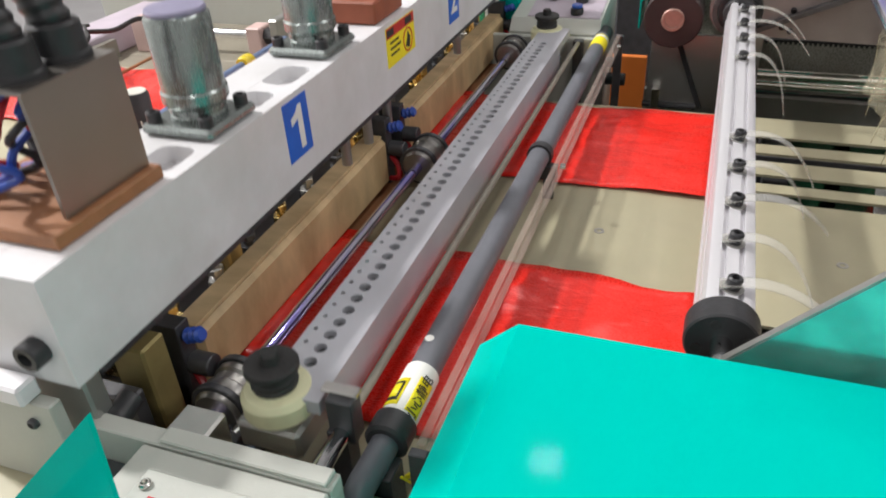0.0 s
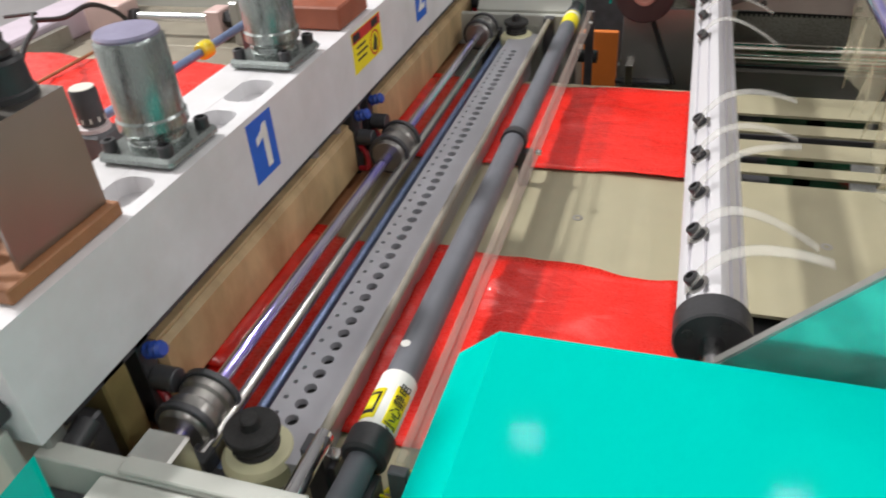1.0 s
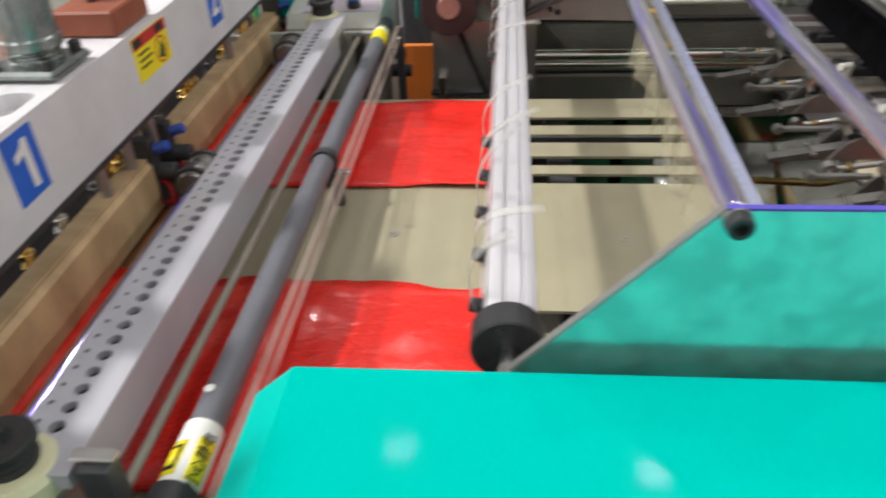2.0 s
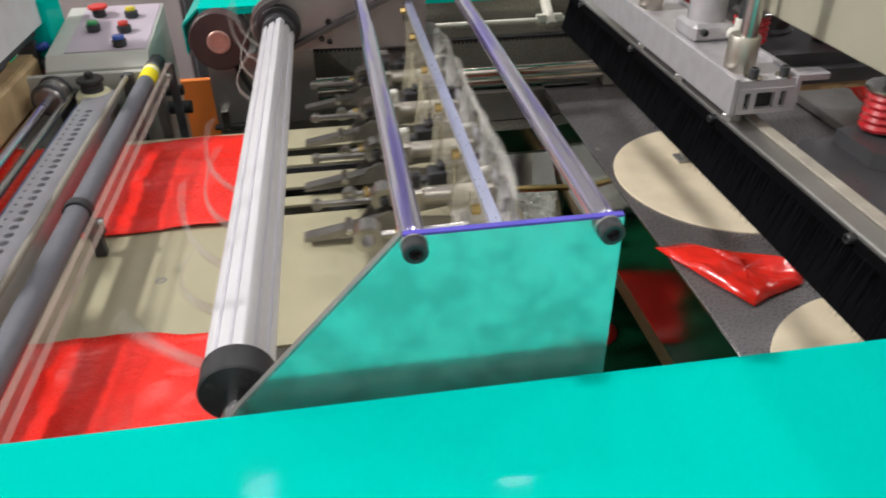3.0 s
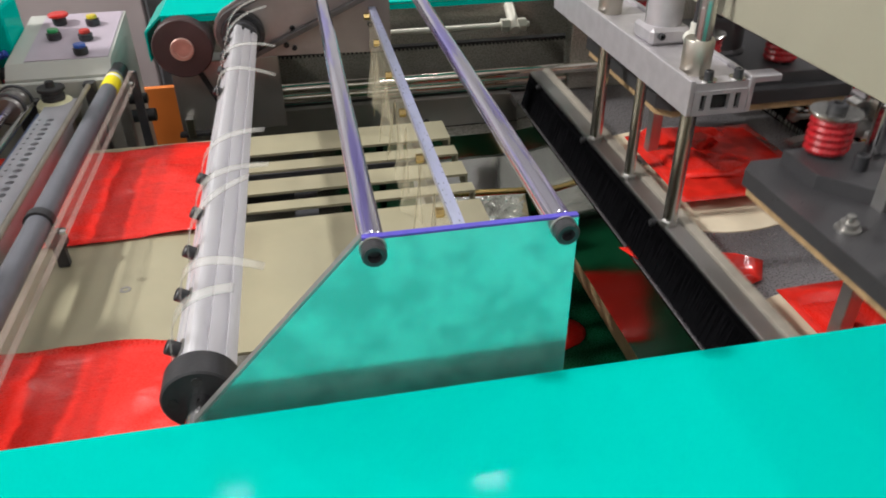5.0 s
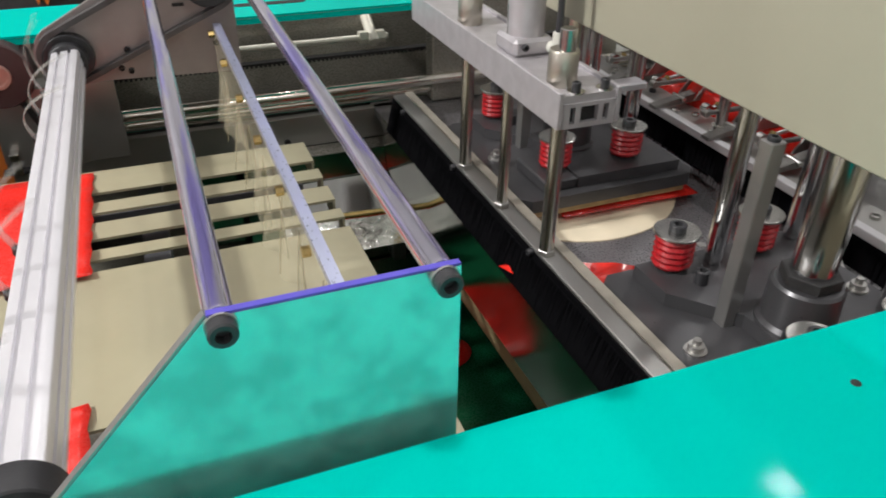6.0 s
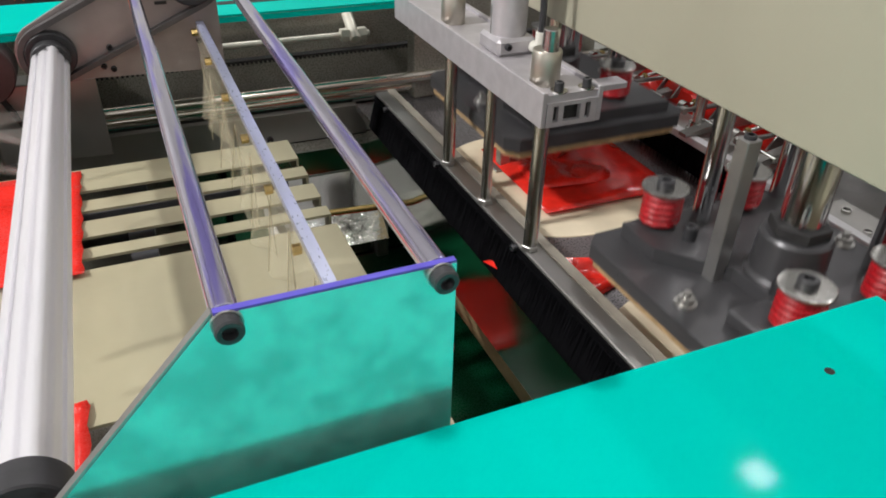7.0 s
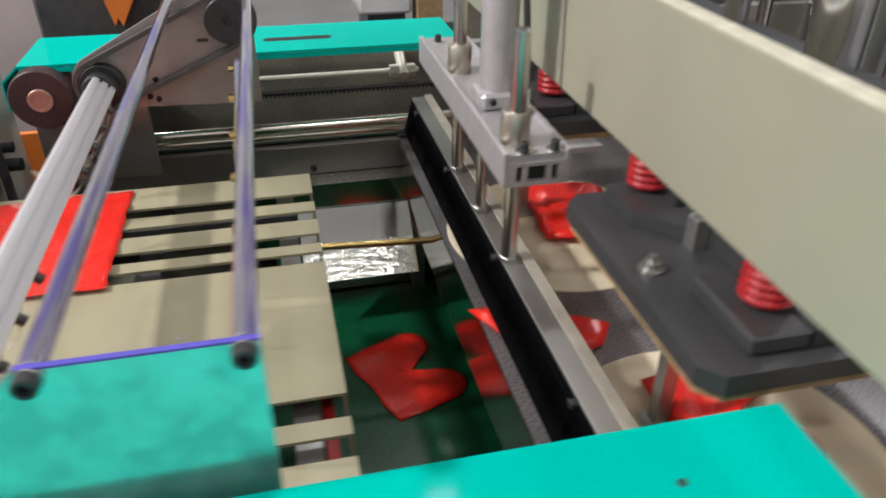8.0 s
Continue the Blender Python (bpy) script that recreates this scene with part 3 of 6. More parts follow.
def guard_bracket():
    t = thing("guard_bracket", "stainless end plate holding two violet-tinted rods and clear strips", "machine guard")
    y0, y1 = 0.0, 0.006
    pl = part("end_plate", Shape().prism([(-0.152, 0.9525), (-0.006, 1.1095), (0.1168, 1.1095), (0.1168, 0.95), (-0.152, 0.95)], "y", y0, y1), TEAL_PLATE, t, "smudged satin stainless end plate")
    part("bright_edge", Shape().box(-0.0055, 0.1168, y0 + 0.0005, y0 + 0.0045, 1.1097, 1.1108, 0), VIOLETEDGE, pl, "violet protective film on the top edge")
    part("cut_edge", Shape().prism([(-0.1535, 0.9530), (-0.0065, 1.1110), (-0.0057, 1.1103), (-0.1523, 0.9523)], "y", y0 + 0.0005, y1), GREYSTEEL, pl, "bare steel cut edge")
    part("foot", Shape().box(-0.145, 0.119, y1, y1 + 0.03, 0.93, 0.95), DARKSTEEL, t)
    part("foot_post", Shape().box(-0.145, 0.119, y1 + 0.01, y1 + 0.02, 0.872, 0.93), DARKSTEEL, t)
    for x, xn in ((0.0, 0.0), (0.11, 0.1082)):
        part("rod", Shape().rod((xn, y1, 1.104), (x, 0.839, 1.105), 0.0073, 24), VIOLET, t, "violet-tinted steel rod with painted blue-violet glints")
        b = part("cap_screw", Shape().bolt(xn, y0, 1.1037, 0.0071, 0.0085, "y", -1), BLACK, t, "black socket cap screw")
        part("washer", Shape().lathe((xn, y0, 1.1037), (xn, y0 - 1, 1.1037), [(0, 0.0078), (0.0015, 0.0078), (0.0015, 0.005)], 18), GREYSTEEL, b)
    # the bar's violet sheen is put in as patches of a second colour
    bar = part("flat_bar", Shape().prism([(0.0955, 0.022), (0.1065, 0.022), (0.0915, 0.836), (0.0805, 0.836)], "z", 0.978, 0.986), mat("violet_flat_bar", (0.44, 0.47, 0.62), 0.30, metal=0.45, vary=0.18, scale=16, stretch=(1, 0.4, 1), second=(0.40, 0.40, 0.82), second_mix=0.7, second_scale=7), t, "flat bar with violet sheen painted in its colour")
    part("bar_foot", Shape().box(0.092, 0.11, y1, y1 + 0.012, 0.93, 0.9500), DARKSTEEL, bar)
    sh = part("hanging_sheet", Shape().prism([(0.0925, 0.04), (0.0945, 0.04), (0.0805, 0.82), (0.0785, 0.82)], "z", 0.962, 0.984), HAZE, t, "clear plastic strip under the bar")
    strips = []
    for k in range(9):
        ya = 0.045 + 0.086 * k
        yb = ya + (0.082 if k % 3 else 0.070)
        strips.append(hanging_strip(ya, yb, k, t))
    for y in (0.065, 0.155, 0.26, 0.365, 0.475, 0.585, 0.70, 0.81):
        xx = 0.0925 - 0.0150 * (y - 0.04) / 0.84
        part("brass_screw", Shape().rod((xx, y, 0.980), (xx - 0.008, y, 0.980), 0.005, 6, 0.0004), BRASS, sh, "brass screw")
    # the bar rises slightly to its far end
    for ob in [bar, sh] + list(sh.children) + strips:
        for v in ob.data.vertices:
            v.co.z += (v.co.y - 0.43) * 0.068
    # drive plate with a flat belt round the bar's pulley and the motor pulley
    p, q, r1, r2 = Vector((-0.1145, 0.987)), Vector((0.080, 1.075)), 0.040, 0.042
    d = (q - p).normalized()
    a0 = math.atan2(d.x, -d.y)

    def loop(grow):
        left = [p + Vector((math.cos(a0 + math.pi * k / 14), math.sin(a0 + math.pi * k / 14))) * (r1 + grow) for k in range(15)]
        right = [q + Vector((math.cos(a0 + math.pi + math.pi * k / 14), math.sin(a0 + math.pi + math.pi * k / 14))) * (r2 + grow) for k in range(15)]
        return left + right

    belt = Shape()
    rims = [[belt.bm.verts.new((v.x, y, v.y)) for v in loop(g)] for g, y in ((0, 0.822), (0, 0.836), (-0.007, 0.836), (-0.007, 0.822))]
    for i in range(4):
        u, v = rims[i], rims[(i + 1) % 4]
        for k in range(30):
            belt.bm.faces.new((u[k], u[(k + 1) % 30], v[(k + 1) % 30], v[k]))
    fp = part("far_plate", Shape().prism([(v.x, v.y) for v in loop(0.004)][1:14] + [(-0.070, 0.946), (0.114, 0.941), (0.114, 1.14), (0.050, 1.125)], "y", 0.838, 0.846), PINKSTEEL, t, "pinkish grey steel drive plate")
    part("drive_belt", belt, mat("worn_grey_belt", (0.075, 0.07, 0.07), 0.5, vary=0.2, scale=60), fp, "worn dark drive belt")
    part("pulley", Shape().lathe((0.080, 0.838, 1.075), (0.080, 0, 1.075), [(0, 0.0345), (0.020, 0.0345), (0.022, 0.033), (0.022, 0.007), (0.018, 0.006)], 32), BLACK, fp, "black round pulley")
    part("pulley", Shape().lathe((-0.1145, 0.838, 0.987), (-0.1145, 0, 0.987), [(0, 0.0325), (0.015, 0.0325), (0.0165, 0.031)], 32), BLACK, fp, "black toothed pulley")
    part("slot", Shape().box(0.030, 0.046, 0.8365, 0.8385, 1.041, 1.0455, 0), RUBBER, fp)
    for x, z in ((-0.040, 0.988), (-0.040, 0.957), (0.082, 0.986), (0.088, 0.952), (-0.052, 0.962)):
        part("screw", Shape().bolt(x, 0.838, z, 0.0042, 0.004, "y", -1), BLACK, fp)
    part("far_foot", Shape().box(0.03, 0.11, 0.846, 1.012, 0.944, 0.954), GREYSTEEL, t)
    return settle(t)


guard_bracket()


def drive_drum():
    t = thing("drive_drum", "maroon drive drum with a copper hub under the far cover", "drum")
    part("drum", Shape().lathe((-0.212, 0.852, 0.962), (-0.212, 2, 0.962), [(0, 0.040), (0.0, 0.044), (0.002, 0.046), (0.05, 0.046), (0.052, 0.044)], 36), MAROON, t)
    part("hub", Shape().lathe((-0.212, 0.852, 0.962), (-0.212, 0, 0.962), [(0, 0.018), (0.003, 0.018), (0.004, 0.017), (0.004, 0.0125), (0.0002, 0.012)], 24), COPPER, t, "dull copper hub")
    part("axle", Shape().rod((-0.212, 0.90, 0.962), (-0.212, 1.09, 0.962), 0.012), STEEL, t)
    return settle(t)


drive_drum()


def far_stand():
    t = thing("support_bracket", "dark steel bracket with a slanted brace behind the table", "bracket")
    part("plate", Shape().box(-0.245, -0.07, 0.90, 0.908, 0.80, 0.925), GREYSTEEL, t)
    part("brace", Shape().prism([(-0.205, 0.915), (-0.197, 0.915), (-0.150, 0.80), (-0.158, 0.80)], "y", 0.893, 0.900), RUBBER, t, "black slanted strap")
    part("edge", Shape().box(-0.25, -0.16, 0.885, 0.90, 0.80, 0.806), BLACK, t)
    part("lug", Shape().box(-0.235, -0.222, 0.88, 0.90, 0.80, 0.835), STEEL, t)
    part("stay", Shape().box(-0.20, -0.18, 0.908, 1.09, 0.86, 0.88), GREYSTEEL, t)
    return settle(t)


far_stand()


# ---- cutting station: knife beam, rods, static bar ----
def knife_beam():
    t = thing("knife_beam", "perforated bright steel knife beam with nylon end pads", "knife beam")
    x0, x1, z = -0.420, -0.373, 0.900
    pitch, ya, yb = 0.0165, -0.033, 0.775
    s = Shape()
    bm = s.bm
    n = int((yb - ya) / pitch)

    def cell(cx0, cx1, cy0, cy1, hx, hy, r):
        seg = 12
        outer, inner, low = [], [], []
        for k in range(seg):
            a = 2 * math.pi * k / seg + math.pi / 4
            c, d = math.cos(a), math.sin(a)
            m = max(abs(c), abs(d))
            outer.append(bm.verts.new(((cx0 + cx1) / 2 + c / m * (cx1 - cx0) / 2, (cy0 + cy1) / 2 + d / m * (cy1 - cy0) / 2, z)))
            inner.append(bm.verts.new((hx + r * c, hy + r * d, z)))
            low.append(bm.verts.new((hx + r * c, hy + r * d, z - 0.006)))
        for k in range(seg):
            j = (k + 1) % seg
            bm.faces.new((outer[k], outer[j], inner[j], inner[k]))
            bm.faces.new((inner[k], inner[j], low[j], low[k]))

    xm = -0.4095
    for i in range(n):
        a, b = ya + i * pitch, ya + (i + 1) * pitch
        cell(xm, -0.388, a, b, -0.3990, (a + b) / 2, 0.0054)
        cell(x0, xm, a, b, -0.4140, (a + b) / 2 + 0.004, 0.0022)
    yb = ya + n * pitch
    s.box(-0.388, x1, ya, yb, z - 0.040, z, 0)
    # black sheet under the holes stands in for the shade inside the beam
    part("blade_holder", Shape().box(x0 + 0.001, -0.3885, ya, yb, z - 0.014, z - 0.0065, 0), RUBBER, t, "black sheet that gives the shade behind the holes")
    s.box(x0 - 0.001, x0, ya, yb, z - 0.010, z, 0)
    s.box(x0, x1, -0.062, ya, z - 0.012, z, 0)
    s.box(x0, x1, yb, 0.835, z - 0.012, z, 0)
    part("perforated_plate", s, mat("blued_plate_steel", (0.50, 0.50, 0.54), 0.38, metal=0.3, vary=0.06, scale=20, bump=0.05), t)
    for y in (-0.055, 0.83):
        block = part("end_block", Shape().box(-0.436, -0.384, y - 0.024, y + 0.020, z - 0.045, z - 0.020, 0.003), GREYSTEEL, t, "grey steel end block")
        part("end_pad", Shape().lathe((-0.410, y, z - 0.0198), (-0.410, y, 2), [(0, 0.024), (0.003, 0.0275), (0.016, 0.0275), (0.021, 0.024), (0.0222, 0.019)], 30), PALEYELLOW, block, "pale rounded nylon pad")
        part("stem", Shape().lathe((-0.411, y, z + 0.0025), (-0.411, y, 2), [(0, 0.0165), (0.003, 0.0175), (0.005, 0.0160), (0.008, 0.0172), (0.010, 0.0155), (0.014, 0.0160)], 22), RUBBER, block, "ribbed black stem")
        part("buffer", Shape().lathe((-0.411, y, z + 0.0167), (-0.411, y, 2), [(0, 0.0185), (0.001, 0.0200), (0.005, 0.0200), (0.0062, 0.0190), (0.0062, 0.0075), (0.0068, 0.0070), (0.014, 0.0065), (0.015, 0.0055)], 26), RUBBER, block, "black rubber buffer disc")
    part("clamp_block", Shape().box(-0.374, -0.346, -0.056, -0.046, z + 0.004, z + 0.008, 0.001), STEEL, t, "bright clamp plate")
    part("clamp_arm", Shape().box(-0.368, -0.348, -0.062, -0.046, z - 0.035, z + 0.004), DARKSTEEL, t)
    return settle(t)


knife = knife_beam()


def rod_thing(name, label, cat, x, z, y0, y1, r, material, collars=(), cmat=None, cr=0.02, far=True):
    t = thing(name, label, cat)
    part("rod", Shape().rod((x, y0, z), (x, y1, z), r, 18), material, t)
    for a, b in collars:
        part("collar", Shape().lathe((x, a, z), (x, 9, z), [(0, cr * 0.8), (0.002, cr * 0.9), (0.008, cr), ((b - a) * 0.4, cr), ((b - a) * 0.45, cr * 0.9), ((b - a) * 0.6, cr * 0.9), ((b - a) * 0.65, cr), (b - a - 0.003, cr), (b - a, cr * 0.8)], 22), cmat or DARKSTEEL, t, "steel bearing collar")
        if cr > 0.02:
            for u in (a + 0.004, b - 0.010):
                part("side_plate", Shape().rod((x, u, z), (x, u + 0.006, z), cr * 1.12, 22), DARKSTEEL, t, "dark collar side plate")
    for y in (y0, y1) if far else (y0,):
        part("holder", Shape().box(x - 0.008, x + 0.008, y - 0.008, y + 0.008, 0.80, z + 0.004), DARKSTEEL, t)
    return settle(t)


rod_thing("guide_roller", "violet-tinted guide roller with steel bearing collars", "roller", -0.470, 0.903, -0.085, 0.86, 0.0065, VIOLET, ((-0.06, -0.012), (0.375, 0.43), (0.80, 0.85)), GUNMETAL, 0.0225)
rod_thing("guide_rod", "pale steel guide rod", "rod", -0.449, 0.896, -0.07, 0.85, 0.0055, STEEL)
rod_thing("guide_rod", "dark bluish steel guide rod above the film", "rod", -0.437, 0.882, -0.07, 0.85, 0.005, BLUESTEEL)
rod_thing("guide_rod", "dull beige guide rod beside the knife", "rod", -0.3605, 0.918, -0.058, 0.85, 0.0038, DULLBEIGE)


def static_bar():
    x, z = -0.324, 0.920
    t = thing("static_bar", "grey plastic static eliminator bar with warning labels", "static bar")
    part("bar", Shape().rod((x, -0.055, z), (x, 0.872, z), 0.0125, 24), PVC, t)
    part("clamp_ring", Shape().lathe((x, 0.405, z), (x, 9, z), [(0, 0.0130), (0, 0.0155), (0.012, 0.0155), (0.012, 0.0130)], 24).box(x + 0.002, x + 0.022, 0.400, 0.414, z - 0.028, z - 0.010), BLACK, t, "black clamp ring")
    part("clamp_post", Shape().box(x + 0.006, x + 0.018, 0.402, 0.412, 0.8655, z - 0.027), BLACK, t)
    part("end_cap", Shape().lathe((x, -0.063, z), (x, 9, z), [(0, 0.014), (0.002, 0.0165), (0.020, 0.0165), (0.022, 0.014)], 24), BLACK, t, "black end cap")
    part("cable_elbow", Shape().sweep([(x, -0.055, z), (x - 0.001, -0.080, z - 0.002), (x - 0.004, -0.10, z - 0.008), (x - 0.007, -0.115, z - 0.03), (x - 0.008, -0.118, z - 0.06)], 0.0105, 14), PVC, t)
    part("holder", Shape().box(x - 0.014, x + 0.014, -0.088, -0.066, 0.80, z - 0.006), BLACK, t)
    lb = part("label_sleeve", Shape().lathe((x, -0.0415, z), (x, 9, z), [(0, 0.0139), (0.0001, 0.0140), (0.052, 0.0140), (0.0521, 0.0139)], 28), WHITELABEL, t, "white paper label sleeve")

    def patch(y0, y1, a0, a1, rr, material, label):
        sh = Shape()
        rows = []
        for k in range(9):
            a = math.radians(a0 + (a1 - a0) * k / 8)
            rows.append([sh.bm.verts.new((x + rr * math.cos(a), y, z + rr * math.sin(a))) for y in (y0, y1)])
        for p, q in zip(rows, rows[1:]):
            sh.bm.faces.new((p[0], q[0], q[1], p[1]))
        o = part("label_field", sh, material, lb, label)
        so = o.modifiers.new("thickness", "SOLIDIFY")
        so.thickness = 0.0002
        return o

    patch(-0.037, -0.009, 92, 150, 0.0143, YELLOW, "yellow warning field")
    patch(-0.033, -0.013, 100, 140, 0.0147, INK, "black warning symbol")
    patch(-0.030, -0.016, 106, 134, 0.0151, YELLOW, "yellow symbol ground")
    patch(-0.039, -0.004, 12, 66, 0.0143, YELLOW, "yellow lettering field")
    ang = math.radians(40)
    r = 0.0148
    lettering("lettering", "\u5c0f\u5fc3\u9759\u7535", 0.0108, INK, lb, Matrix.Translation((x + r * math.cos(ang), -0.0215, z + r * math.sin(ang))) @ pose(0, 0, 0, 0, 50, 0) @ pose(0, 0, 0, 0, 0, 90))
    part("label_sleeve", Shape().lathe((x, 0.806, z), (x, 9, z), [(0, 0.0129), (0.0001, 0.0131), (0.050, 0.0131), (0.0501, 0.0129)], 28), YELLOW, t, "yellow warning label")
    part("label_band", Shape().lathe((x, 0.843, z), (x, 9, z), [(0, 0.0130), (0.0001, 0.0133), (0.008, 0.0133), (0.0081, 0.0130)], 28), WHITELABEL, t, "white band on the label")
    for k in range(3):
        part("wire", Shape().sweep([(x - 0.008 + 0.012 * k, -0.075, 0.905), (x - 0.006 + 0.013 * k, -0.062, 0.885), (x + 0.010, -0.048 + 0.006 * k, 0.872), (x + 0.022, -0.040 + 0.004 * k, 0.878), (x + 0.030, -0.030, 0.872)], 0.0012, 6), YELLOW, t, "thin yellow wire")
    part("white_spot", Shape().lathe((x - 0.004, 0.040, z + 0.0118), (x - 0.004, 0.040, 9), [(0, 0.0040), (0.0008, 0.0038)], 14), WHITELABEL, t, "white paint spot")
    part("tip", Shape().rod((x, 0.868, z), (x, 0.905, z), 0.0132), BLACK, t)
    part("far_holder", Shape().box(x - 0.008, x + 0.008, 0.86, 0.88, 0.80, z), GREYSTEEL, t)
    return settle(t)


static_bar()


def clear_bar():
    t = thing("clear_bar", "flat clear acrylic bar beside the static bar", "bar")
    part("strip", Shape().box(-0.2965, -0.2905, -0.07, 0.845, 0.917, 0.9355, 0.0), CLEAR, t)
    part("edge", Shape().box(-0.2965, -0.2905, -0.07, 0.845, 0.9356, 0.9370, 0.0), CLEAR_EDGE, t, "bright polished upper edge")
    part("edge", Shape().box(-0.2965, -0.2905, -0.07, 0.845, 0.9155, 0.9169, 0.0), CLEAR_EDGE, t, "bright polished lower edge")
    for y in (0.365, 0.80):
        part("screw", Shape().rod((-0.2905, y, 0.931), (-0.284, y, 0.931), 0.0032, 10), STEEL, t, "small bright screw")
    part("holder", Shape().box(-0.300, -0.287, -0.078, -0.0705, 0.80, 0.934), DARKSTEEL, t)
    part("holder", Shape().box(-0.300, -0.287, 0.8455, 0.853, 0.80, 0.934), DARKSTEEL, t)
    return settle(t)


clear_bar()


def end_housing():
    t = thing("end_housing", "pale grey enamelled bearing housing with bolted cover plates", "bearing housing")
    part("body", Shape().box(-0.462, -0.325, -0.27, -0.1355, 0.90, 0.955, 0.002), GREYPAINT, t)
    part("cover_plate", Shape().box(-0.440, -0.34, -0.27, -0.155, 0.9553, 0.961, 0.002), GREYPAINT, t)
    part("front_lip", Shape().box(-0.515, -0.325, -0.1345, -0.1205, 0.90, 0.955, 0.001), GREYPAINT, t)
    part("cover_strip", Shape().box(-0.450, -0.328, -0.1340, -0.1210, 0.9553, 0.959, 0.001), GREYPAINT, t)
    part("pocket", Shape().box(-0.515, -0.4625, -0.27, -0.1350, 0.90, 0.926, 0.001), DARKSTEEL, t, "dark recess")
    part("end_plate", Shape().box(-0.62, -0.5155, -0.149, -0.139, 0.9005, 0.983, 0.001), GREYPAINT, t, "pale grey end plate")
    part("white_block", Shape().box(-0.575, -0.530, -0.155, -0.138, 0.9833, 0.999, 0.002), WHITE, t, "white block on the end plate")
    part("fixing_screw", Shape().bolt(-0.535, -0.149, 0.965, 0.004, 0.004, "y", -1), DARKSTEEL, t)
    part("adjuster", Shape().box(-0.460, -0.428, -0.119, -0.092, 0.90, 0.950, 0.002), STEEL, t, "bright square adjuster block")
    part("shaft", Shape().rod((-0.355, -0.11, 0.925), (-0.360, -0.045, 0.915), 0.007), CHROME, t, "bright shaft")
    part("black_knob", Shape().rod((-0.502, -0.119, 0.945), (-0.502, -0.098, 0.950), 0.009), BLACK, t, "black cap screw")
    for x, y in ((-0.432, -0.168), (-0.35, -0.168)):
        part("screw", Shape().bolt(x, y, 0.9612, 0.004, 0.003), STEEL, t)
    part("red_line", Shape().box(-0.425, -0.357, -0.1755, -0.174, 0.961, 0.9614, 0), REDLABEL, t, "thin red printed line")
    part("blue_button", Shape().rod((-0.415, -0.192, 0.9612), (-0.415, -0.192, 0.967), 0.010), BTN_BLU, t, "blue round button")
    return settle(t)


end_housing()


def small_cover():
    t = thing("machine_cover", "small teal sheet guard beside the sealing beam", "machine cover", "side covers")
    part("sheet", Shape().prism([(-0.422, 1.046), (-0.430, 0.9615), (-0.4405, 0.9615), (-0.4405, 0.9555), (-0.4625, 0.9555), (-0.4625, 0.9265), (-0.5155, 0.9265), (-0.5155, 0.9015), (-0.561, 0.9015)], "y", -0.1915, -0.1885), TEAL, t)
    part("stay", Shape().box(-0.46, -0.445, -0.1885, -0.180, 0.9555, 0.975, 0), OLIVE, t)
    return settle(t)


small_cover()


